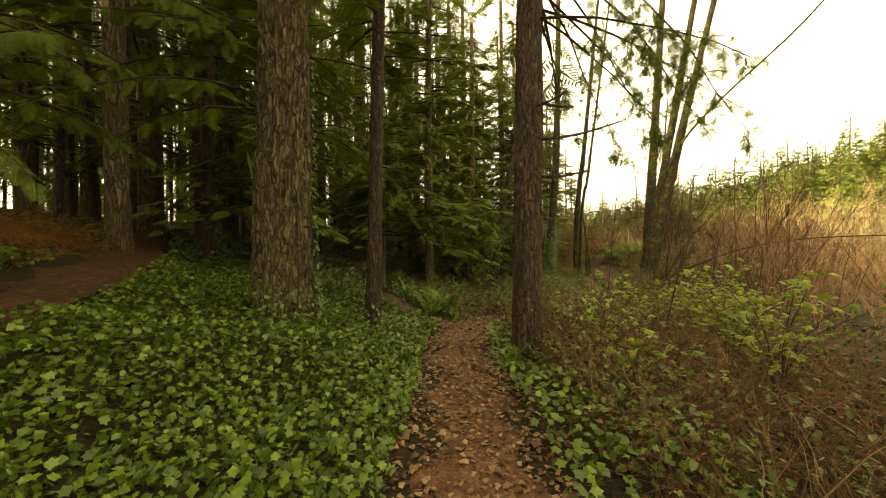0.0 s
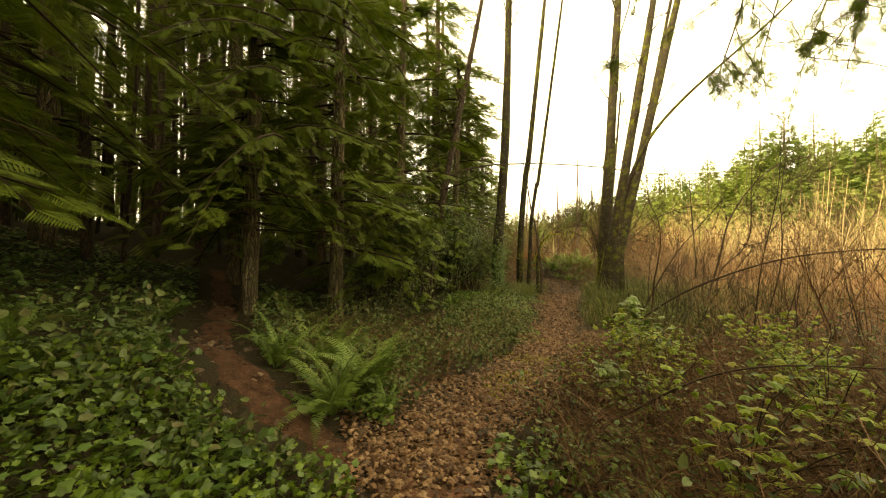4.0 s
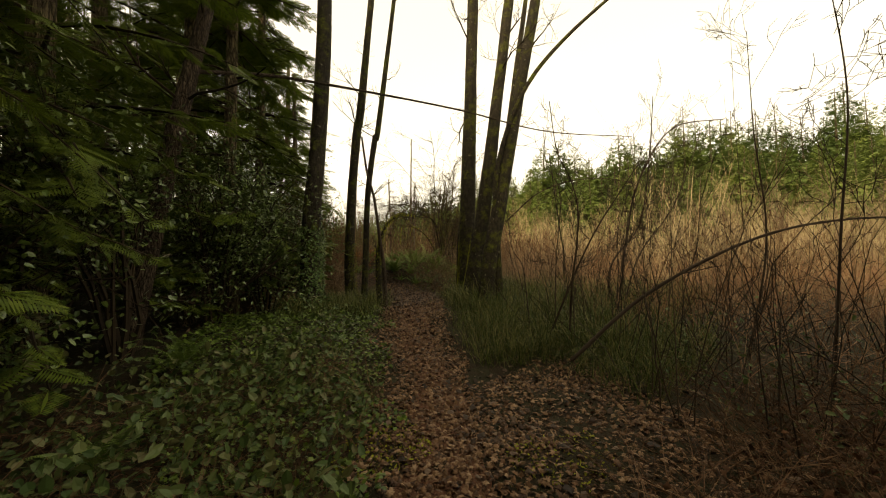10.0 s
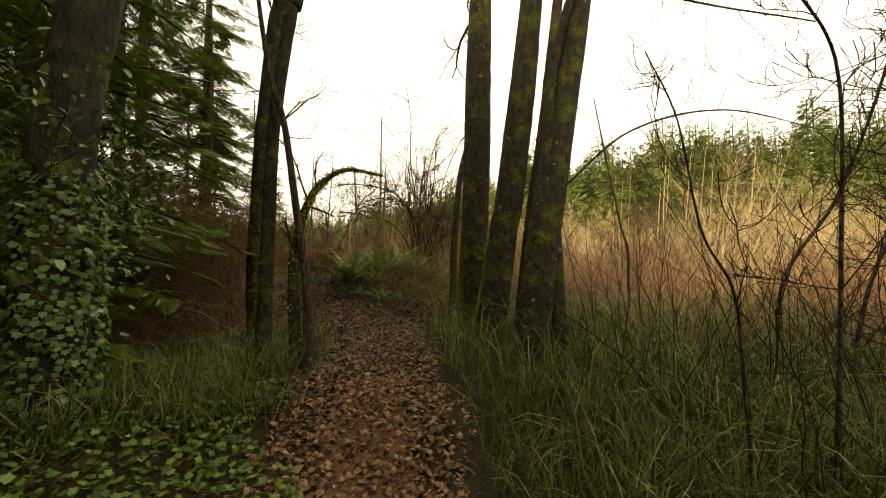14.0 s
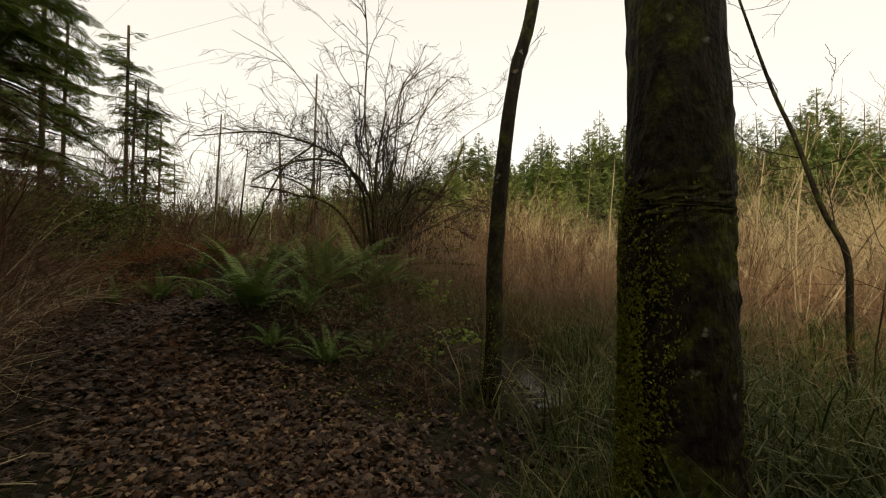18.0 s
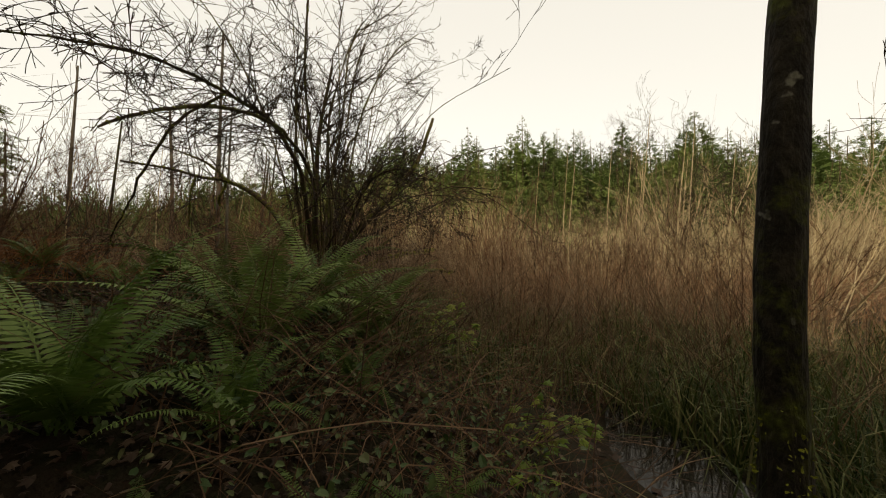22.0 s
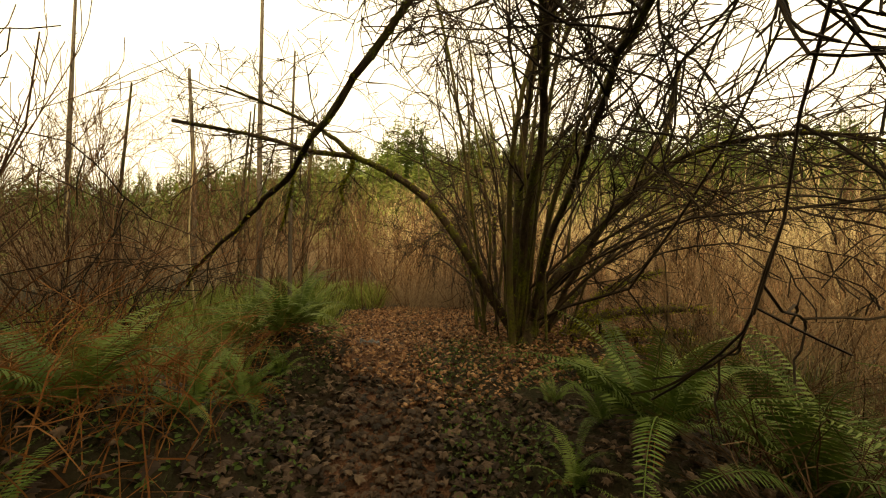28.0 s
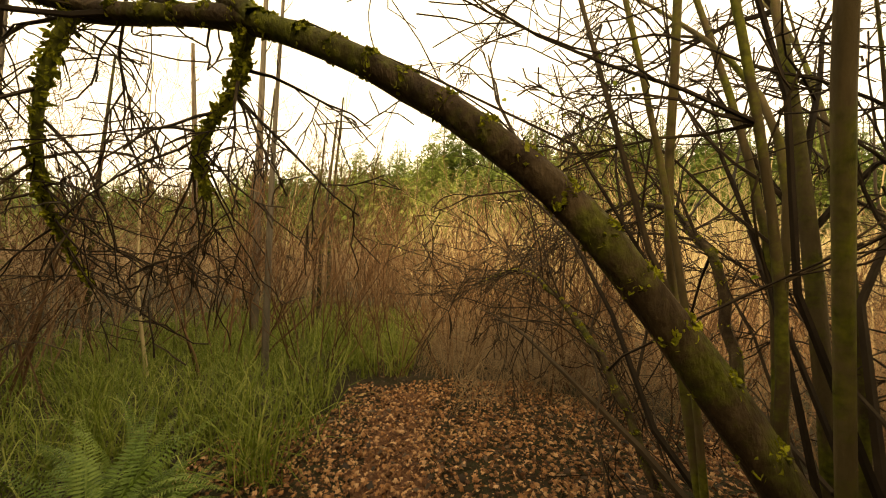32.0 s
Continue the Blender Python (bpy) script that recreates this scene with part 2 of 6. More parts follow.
M_SPIREA = mat("spirea_stem", [(0.095, 0.060, 0.038), (0.18, 0.124, 0.078), (0.32, 0.24, 0.155)], 0.35, 0.8, 0.0, island=0.45)
M_RED = mat("hardhack_stem", [(0.15, 0.072, 0.042), (0.27, 0.150, 0.088), (0.42, 0.29, 0.18)], 0.35, 0.8, 0.0, island=0.45)
M_CANE = mat("dry_cane", [(0.050, 0.025, 0.013), (0.12, 0.068, 0.036), (0.32, 0.22, 0.135)], 4, 0.75, 0.0, island=0.85)
M_PALE = mat("bare_willow_stem", [(0.17, 0.125, 0.068), (0.34, 0.265, 0.155), (0.54, 0.45, 0.29)], 2, 0.8, 0.0, island=0.6)
M_REED = mat("dry_reed", [(0.18, 0.125, 0.068), (0.30, 0.225, 0.125), (0.47, 0.37, 0.22)], 0.25, 0.8, 0.0, island=0.4, trans=0.2)
M_BLACK = mat("black_plastic", [(0.006, 0.006, 0.007), (0.014, 0.014, 0.016)], 8, 0.35, 0.3, 20, spec=0.5)
M_POLE = mat("dead_wood", [(0.05, 0.042, 0.032), (0.12, 0.10, 0.08)], 12, 0.9, 0.4, 50, stretch=(1, 1, 0.2))


def water_mat():
    m = bpy.data.materials.new("still_water")
    m.use_nodes = True
    N, L = m.node_tree.nodes, m.node_tree.links
    b = N["Principled BSDF"]
    b.inputs["Base Color"].default_value = (0.020, 0.017, 0.012, 1)
    b.inputs["Roughness"].default_value = 0.06
    b.inputs["IOR"].default_value = 1.33
    n = N.new("ShaderNodeTexNoise")
    n.inputs["Scale"].default_value = 14
    bp = N.new("ShaderNodeBump")
    bp.inputs["Strength"].default_value, bp.inputs["Distance"].default_value = 0.12, 0.01
    L.new(n.outputs["Fac"], bp.inputs["Height"])
    L.new(bp.outputs[0], b.inputs["Normal"])
    return m


M_WATER = water_mat()

M_RUSSET = mat("russet_fallen_leaf", [(0.045, 0.018, 0.008), (0.13, 0.056, 0.025), (0.25, 0.12, 0.055), (0.42, 0.26, 0.15)], 5, 0.6, 0.0, island=0.85, spec=0.18)
M_MAT = mat("matted_bracken", [(0.022, 0.010, 0.005), (0.055, 0.024, 0.011), (0.11, 0.052, 0.025)], 5, 0.8, 0.0, island=0.8)
# wet leaves, darkened further: the hollow's shade is put into their colour
M_WETLEAF_SHADED = mat("shaded_wet_fallen_leaf", [(0.010, 0.006, 0.003), (0.032, 0.018, 0.010), (0.060, 0.035, 0.021), (0.13, 0.086, 0.056)], 5, 0.6, 0.0, island=0.85, spec=0.2)

# ---- shape helpers ----

def mesh_np(name, V, F, material, smooth=False):
    """A mesh from arrays; F holds faces of one size."""
    me = bpy.data.meshes.new(name)
    V, F = np.asarray(V, dtype=np.float32), np.asarray(F, dtype=np.int32)
    n, k = F.shape
    me.vertices.add(len(V))
    me.vertices.foreach_set("co", V.ravel())
    me.loops.add(n * k)
    me.loops.foreach_set("vertex_index", F.ravel())
    me.polygons.add(n)
    me.polygons.foreach_set("loop_start", np.arange(0, n * k, k, dtype=np.int32))
    me.polygons.foreach_set("loop_total", np.full(n, k, dtype=np.int32))
    me.polygons.foreach_set("use_smooth", np.full(n, smooth, dtype=bool))
    me.materials.append(material)
    me.update(calc_edges=True)
    return me


def part(name, me, parent, label="", kind=""):
    ob = new(name, me)
    ob.parent = parent
    return tagged(ob, label, kind=kind)


def base(name, at, label, category, group="", kind=""):
    """A thing's Empty at its foot."""
    ob = new(name)
    ob.location = at
    ob.empty_display_size = 0.1
    return tagged(ob, label, category, group, kind)


def rot(yaw, pitch, roll):
    """Rotation matrices (n,3,3): roll about x, then pitch about y, then yaw about z."""
    cy, sy, cp, sp, cr, sr = np.cos(yaw), np.sin(yaw), np.cos(pitch), np.sin(pitch), np.cos(roll), np.sin(roll)
    R = np.empty((len(cy), 3, 3))
    R[:, 0, 0], R[:, 0, 1], R[:, 0, 2] = cy * cp, cy * sp * sr - sy * cr, cy * sp * cr + sy * sr
    R[:, 1, 0], R[:, 1, 1], R[:, 1, 2] = sy * cp, sy * sp * sr + cy * cr, sy * sp * cr - cy * sr
    R[:, 2, 0], R[:, 2, 1], R[:, 2, 2] = -sp, cp * sr, cp * cr
    return R


def strew(tv, tf, P, R, S):
    """Copies of a small template at places P, turned by R, sized by S: one vertex and one face array."""
    tv, tf = np.asarray(tv, float), np.asarray(tf)
    S = np.asarray(S, float)
    S = S[:, None, None] if S.ndim == 1 else S[:, None, :]
    V = np.einsum("nij,nkj->nki", R, tv[None] * S) + P[:, None, :]
    F = tf[None] + (np.arange(len(P)) * len(tv))[:, None, None]
    return V.reshape(-1, 3), F.reshape(-1, tf.shape[1])


def join(pieces):
    Vs, Fs, o = [], [], 0
    for V, F in pieces:
        if len(V):
            Vs.append(V), Fs.append(F + o)
            o += len(V)
    return np.concatenate(Vs), np.concatenate(Fs)


def tubes(P, R, sides, cap=False):
    """Round tubes along n lines of k points. P (n,k,3), R (n,k)."""
    P, R = np.asarray(P, float), np.asarray(R, float)
    n, k, _ = P.shape
    T = np.gradient(P, axis=1)
    T /= np.linalg.norm(T, axis=2, keepdims=True) + 1e-9
    up = np.where(np.abs(T[:, :1, 2:3]) > 0.8, np.array([[[1.0, 0, 0]]]), np.array([[[0, 0, 1.0]]]))
    U = np.cross(T, np.broadcast_to(up, T.shape))
    U /= np.linalg.norm(U, axis=2, keepdims=True) + 1e-9
    W = np.cross(T, U)
    a = np.arange(sides) * 2 * np.pi / sides
    V = P[:, :, None] + R[:, :, None, None] * (np.cos(a)[:, None] * U[:, :, None] + np.sin(a)[:, None] * W[:, :, None])
    i = np.arange(n)[:, None, None] * k * sides + np.arange(k - 1)[None, :, None] * sides
    j = np.arange(sides)[None, None]
    j2 = (j + 1) % sides
    F = np.stack([i + j, i + j2, i + sides + j2, i + sides + j], axis=-1)
    return V.reshape(-1, 3), F.reshape(-1, 4)


def bend(pts, n):
    """n points on a smooth line through a few places."""
    pts = np.asarray(pts, float)
    if len(pts) == 2:
        return pts[0] + np.linspace(0, 1, n)[:, None] * (pts[1] - pts[0])
    ext = np.vstack([2 * pts[0] - pts[1], pts, 2 * pts[-1] - pts[-2]])
    out = []
    for t in np.linspace(0, len(pts) - 1 - 1e-6, n):
        i, f = int(t), t - int(t)
        a, b, c, d = ext[i:i + 4]
        out.append(0.5 * (2 * b + (c - a) * f + (2 * a - 5 * b + 4 * c - d) * f * f + (3 * b - a - 3 * c + d) * f ** 3))
    return np.array(out)


# ---- the lie of the land ----
HILLS = [  # x, y, spread, height
    (-6, 5, 4, 0.26), (-3, 16, 6, -0.75), (3.5, 10.5, 2.2, -0.08), (6, 13.6, 2, -0.43), (4, 15.5, 2, 0.64),
    (9, 15.5, 1.8, 0.44), (10, 20.3, 1.4, 0.26), (11.5, 21.3, 1.2, 0.79), (9.9, 27.1, 2.2, 1.0),
    (12.5, 23.8, 1, 0.09), (14.8, 24.2, 1.8, 0.59), (17.5, 22, 2.5, 0.51), (18, 28, 3, 0.53), (5, 27, 6, 0.23),
    (1, 1, 3, 0.20), (13, 15, 3, -0.29),
    (12.75, 23.3, 0.55, 0.45), (13.8, 26.6, 0.6, 0.42), (11.5, 25.9, 0.6, 0.22), (9.5, 21.6, 0.5, 0.28), (-1.5, 8.4, 0.8, 0.38), (12.3, 24.3, 0.35, -0.15), (10.5, 25.75, 0.5, 0.30), (11.3, 25.7, 0.5, 0.34), (12.1, 25.85, 0.45, 0.30), (9.4, 22.8, 1.3, 0.24), (13.3, 26.35, 0.5, 0.34)]
TRAIL = bend([(0.15, -4), (0.12, 0), (0.22, 3), (0.25, 5.6), (0.75, 7.7), (2.5, 9.7), (5.0, 12.7), (6.1, 14.6), (7.5, 16.6),
              (8.6, 18.0), (9.05, 19.0), (8.98, 20.8), (9.2, 22.0), (9.9, 23.1), (11.4, 24.15), (12.8, 24.95), (14.1, 25.7), (15.6, 26.6), (18.5, 28.2)], 160)
FORK = bend([(0.3, 7.1), (-0.9, 7.95), (-1.7, 9.2), (-2.1, 10.5), (-2.8, 13), (-4.2, 17)], 50)
SIDE = bend([(-3.0, 0.6), (-3.7, 3.0), (-4.9, 5.4), (-6.6, 7.8), (-8.6, 10.4), (-10.5, 13)], 40)


def hill_height(deg):
    """How high the wooded hill stands beyond the meadow, by bearing from the meadow's near edge."""
    return np.interp(deg, [-40, 12, 30, 46, 58, 92, 106, 122, 150, 180], [2, 2, 3, 7, 12, 13, 9, 6, 5, 2])


def ground(x, y):
    x, y = np.asarray(x, float), np.asarray(y, float)
    u = -(x + 0.6 - 0.3 * np.maximum(0, y - 8))
    z = 0.308 * 12 * np.tanh(0.5 * (np.sqrt(u * u + 2) + u) / 12) + 0.1
    for hx, hy, s, h in HILLS:
        z = z + h * np.exp(-((x - hx) ** 2 + (y - hy) ** 2) / (2 * s * s))
    far = np.clip((np.hypot(x - 8, y - 14) - 46) / 54, 0, 1)
    z = z + hill_height(np.degrees(np.arctan2(x - 8, y - 14))) * far * far * (3 - 2 * far)
    return z + 0.03 * np.sin(x * 2.1 + 1.3 * np.sin(y * 1.7)) * np.sin(y * 2.3 + x)


def gz(x, y):
    return float(ground(x, y))


def off_trail(x, y, line=TRAIL):
    """Signed distance from a trail: positive to the right of it."""
    p = np.stack([np.asarray(x, float), np.asarray(y, float)], -1).reshape(-1, 2)
    d = np.full(len(p), 1e9)
    s = np.zeros(len(p))
    for a, b in zip(line[:-1], line[1:]):
        v = b - a
        t = np.clip(((p - a) @ v) / (v @ v), 0, 1)
        q = p - a - t[:, None] * v
        r = np.hypot(q[:, 0], q[:, 1])
        near = r < d
        d = np.where(near, r, d)
        s = np.where(near, np.sign(v[1] * (p[:, 0] - a[0]) - v[0] * (p[:, 1] - a[1])), s)
    return d * s


def any_trail(x, y):
    return np.minimum(np.minimum(np.abs(off_trail(x, y)), np.abs(off_trail(x, y, FORK))), np.abs(off_trail(x, y, SIDE)))


def lump(x, y, f=1.0, ph=0.0):
    """A smooth uneven field of about -1 to 1."""
    return 0.5 * np.sin(x * 1.7 * f + ph + 1.9 * np.sin(y * 0.9 * f + ph)) + 0.5 * np.sin(y * 2.1 * f + 1.1 * ph + 1.4 * np.sin(x * 1.3 * f))


def at_ground(x, y, dz=0.0):
    x, y = np.asarray(x, float), np.asarray(y, float)
    return np.stack([x, y, ground(x, y) + dz], -1)


# ---- ground and trails ----
def axis_steps(lo, hi, fine, far):
    inner = np.arange(lo, hi, fine)
    out, s, v = [], fine, hi
    while v < far:
        out.append(v)
        s *= 1.18
        v += s
    left, s, v = [], fine, lo - fine
    while v > -far:
        left.append(v)
        s *= 1.18
        v -= s
    return np.array(left[::-1] + list(inner) + out)


def build_ground():
    xs, ys = axis_steps(-9, 24, 0.16, 900), axis_steps(-4, 34, 0.16, 900)
    X, Y = np.meshgrid(xs, ys, indexing="ij")
    Z = ground(X, Y)
    d = any_trail(X.ravel(), Y.ravel()).reshape(X.shape)
    Z = Z + 0.05 * np.clip((d - 0.35) / 0.3, 0, 1) * (0.6 + 0.4 * lump(X, Y, 2.2))
    a, b = X.shape
    i = (np.arange(a - 1)[:, None] * b + np.arange(b - 1)[None]).ravel()
    F = np.stack([i, i + b, i + b + 1, i + 1], -1)
    V = np.stack([X.ravel(), Y.ravel(), Z.ravel()], -1)
    tagged(new("ground", mesh_np("ground", V, F, M_GROUND, True)), "dark earthy forest floor running out to the wet meadow", "ground", kind="structure")


def build_trail(name, line, half, label, seed, lift=0.03, soil=None):
    n, k = len(line), 13
    t = np.gradient(line, axis=0)
    t /= np.linalg.norm(t, axis=1, keepdims=True)
    nrm = np.stack([t[:, 1], -t[:, 0]], -1)
    w = np.linspace(-1, 1, k)
    s = np.arange(n)
    hw = half * (1 + 0.16 * np.sin(s * 0.55 + seed) + 0.10 * np.sin(s * 1.37 + 2 * seed))
    P = line[:, None] + nrm[:, None] * (w[None, :, None] * hw[:, None, None])
    z = ground(P[..., 0], P[..., 1]) + lift - 0.10 * np.abs(w[None]) ** 4 - 0.02 * (1 - w[None] ** 2)
    z = z + 0.012 * lump(P[..., 0], P[..., 1], 5, seed)
    V = np.concatenate([P, z[..., None]], -1).reshape(-1, 3)
    i = (np.arange(n - 1)[:, None] * k + np.arange(k - 1)[None]).ravel()
    F = np.stack([i, i + 1, i + k + 1, i + k], -1)
    tagged(new(name, mesh_np(name, V, F, soil or M_SOIL, True)), label, "path", kind="structure")


build_ground()
build_trail("path", bend(TRAIL, 420), 0.50, "trodden reddish-brown earth path through the ivy", 0.4)
# both side paths take the soil copy darkened to stand for shade
build_trail("path", bend(FORK, 140), 0.32, "narrow earth side path climbing into the dark firs", 1.7, soil=M_SOIL_SHADED)
build_trail("path", bend(SIDE, 140), 0.62, "reddish needle-covered side path under the firs", 2.9, soil=M_SOIL_SHADED)


# ---- trees ----
def trunk_mesh(name, pts, r0, r1, material, sides=24, rings=60, furrow=0.0, flare=0.35, seed=1, top=None):
    """A tapered, slightly uneven trunk along pts (relative to its foot), with furrowed bark and a flared foot."""
    P = bend(pts, rings)
    z = np.linspace(0, 1, rings)
    H = P[-1, 2] - P[0, 2]
    z = (P[:, 2] - P[0, 2]) / H
    R = r0 + (r1 - r0) * z + r0 * flare * np.exp(-z * H / 0.28)
    V, F = tubes(P[None], R[None], sides)
    V = V.reshape(rings, sides, 3)
    a = np.arange(sides) * 2 * np.pi / sides
    g = np.random.default_rng(seed)
    h = (P[:, 2] - P[0, 2])[:, None]
    k = max(5, int(sides / 4))
    w = np.sin(h * 3.1 + 5 * np.sin(a * 2 + seed)) * 0.9 + np.sin(h * 7.7 + seed * 2 + 3 * a) * 0.45
    ridge = np.abs(np.sin(0.5 * k * a[None] + w)) ** 0.6 - 0.6
    ridge += 0.5 * (np.abs(np.sin(h * 9 + 4 * np.sin(k * a[None] * 0.5 + seed))) - 0.6)
    lumpy = 0.045 * np.sin(a[None] * 2 + h * 1.1 + seed) + 0.03 * np.sin(a[None] * 3 - h * 2.3 + 2 * seed) + 0.02 * g.normal(size=(rings, sides))
    q = 1 + lumpy + furrow * ridge * 1.0
    V = P[:, None] + (V - P[:, None]) * q[..., None]
    return mesh_np(name, V.reshape(-1, 3), F, material, furrow < 0.02)


def spray_template(pairs=9, needles=0, width=0.030):
    """A flat conifer branchlet along +x: a twig with side twigs that shorten to the tip."""
    V, F = [], []

    def blade(a, b, w):
        a, b = np.array(a, float), np.array(b, float)
        d = b - a
        s = np.array([-d[1], d[0], 0]) / (np.linalg.norm(d) + 1e-9) * w
        o = len(V)
        V.extend([a - s * 0.4, a + (b - a) * 0.45 + s, b, a + (b - a) * 0.45 - s])
        F.extend([(o, o + 3, o + 1), (o + 1, o + 3, o + 2)])

    blade((0, 0, 0), (1, 0, -0.12), 0.035)
    for i in range(pairs):
        u = 0.06 + 0.9 * i / pairs
        ln = 0.48 * (1 - u) + 0.08
        for sgn in (-1, 1):
            x, z = u, -0.12 * u
            blade((x, 0, z), (x + ln * 0.62, sgn * ln * 0.8, z - 0.10 * ln - 0.03), width)
            for j in range(needles):
                v = (j + 0.6) / (needles + 0.4)
                px, py, pz = x + ln * 0.62 * v, sgn * ln * 0.8 * v, z - 0.10 * ln * v
                for s2 in (-1, 1):
                    blade((px, py, pz), (px + 0.085, py + s2 * 0.055, pz - 0.012 * s2), 0.011)
    return np.array(V), np.array(F)


SPRAY = spray_template(15, 0, 0.022)
SPRAY_FINE = spray_template(8, 4)


def bough_lines(g, n, z0, z1, reach0, reach1, droop, r_at, azim=None):
    """Main limbs of a conifer: lines (n,7,3), outward and drooping, from heights z0 to z1."""
    t = np.sort(g.random(n))
    z = z0 + (z1 - z0) * t
    az = g.random(n) * 2 * np.pi if azim is None else np.radians(azim[0] + (azim[1] - azim[0]) * g.random(n))
    reach = (reach0 + (reach1 - reach0) * t) * g.uniform(0.7, 1.15, n)
    u = np.linspace(0, 1, 7)
    dr = droop * g.uniform(0.5, 1.4, n)
    wob = g.normal(0, 0.10, n)
    x = reach[:, None] * u
    ang = az[:, None] + wob[:, None] * u
    zz = z[:, None] + reach[:, None] * (0.10 * u - dr[:, None] * u ** 1.7)
    return np.stack([np.cos(ang) * x, np.sin(ang) * x, zz], -1), az, reach


def crown_arrays(g, lines, az, reach, per=9, size=0.75, tpl=SPRAY, hang=0.25, start=0.22, mess=0.25):
    n = len(lines)
    u = np.tile(np.linspace(start, 1.0, per), (n, 1)) + g.uniform(-0.03, 0.03, (n, per))
    u = np.clip(u, 0, 1)
    i = np.minimum((u * 6).astype(int), 5)
    f = u * 6 - i
    ix = np.arange(n)[:, None]
    P = lines[ix, i] * (1 - f[..., None]) + lines[ix, i + 1] * f[..., None]
    side = np.where(np.arange(per) % 2 == 0, 1, -1)[None]
    yaw = az[:, None] + side * g.uniform(0.35, 1.1, (n, per))
    yaw[:, -1] = az
    pitch = hang * g.uniform(0.2, 2.0, (n, per))
    roll = g.normal(0, mess, (n, per))
    pitch = pitch + g.normal(0, mess - 0.25, (n, per)) if mess > 0.25 else pitch
    s = size * np.clip(0.45 + 0.3 * reach[:, None], 0.4, 1.2) * (1.1 - 0.55 * u) * g.uniform(0.75, 1.25, (n, per))
    return strew(tpl[0], tpl[1], P.reshape(-1, 3), rot(yaw.ravel(), pitch.ravel(), roll.ravel()), s.ravel())


def fir(x, y, r, height, label, lean=(0, 0), furrow=0.05, low=4.0, n_boughs=40, reach=2.6, droop=0.35, seed=1, sides=36, rings=110,
        bark=None, dead=8, fine=False, azim=None, size=0.75, per=9, group="", sink=0.15, crown_top=None):
    """A conifer: furrowed trunk, crown of drooping needle sprays, dead lower limbs."""
    g = np.random.default_rng(seed)
    z = gz(x, y) - sink
    ob = base("fir_tree", (x, y, z), label, "tree", group)
    top = np.array([lean[0], lean[1], 1.0]) * height
    trunk = trunk_mesh("trunk", [(0, 0, 0), top * 0.5 + np.array([g.normal(0, 0.05), g.normal(0, 0.05), 0]), top], r, r * 0.45, bark or M_FIR_BARK, sides, rings, furrow, 0.30, seed)
    part("trunk", trunk, ob)
    if n_boughs:
        lines, az, rc = bough_lines(g, n_boughs, low, crown_top or height * 0.97, reach, reach * 0.55, droop, r, azim)
        lines[..., 0] += lines[:, :1, 2] * lean[0]
        lines[..., 1] += lines[:, :1, 2] * lean[1]
        rad = np.linspace(0.028, 0.005, 7)[None] * (0.6 + 0.3 * rc[:, None])
        V, F = tubes(lines, rad, 4)
        part("bough_wood", mesh_np("bough_wood", V, F, M_TWIG), ob, kind="stuff")
        V, F = crown_arrays(g, lines, az, rc, per, size, SPRAY_FINE if fine else SPRAY)
        part("crown", mesh_np("crown", V, F, M_NEEDLE), ob)
    if dead:
        dl, daz, drc = bough_lines(g, dead, 1.6, low + 1.5, 1.1, 1.6, 0.22, r)
        dl[..., 0] += dl[:, :1, 2] * lean[0]
        dl[..., 1] += dl[:, :1, 2] * lean[1]
        V, F = tubes(dl, np.linspace(0.018, 0.004, 7)[None].repeat(dead, 0), 4)
        part("dead_wood", mesh_np("dead_wood", V, F, M_TWIG), ob, "bare dead lower limbs", kind="stuff")
    return ob


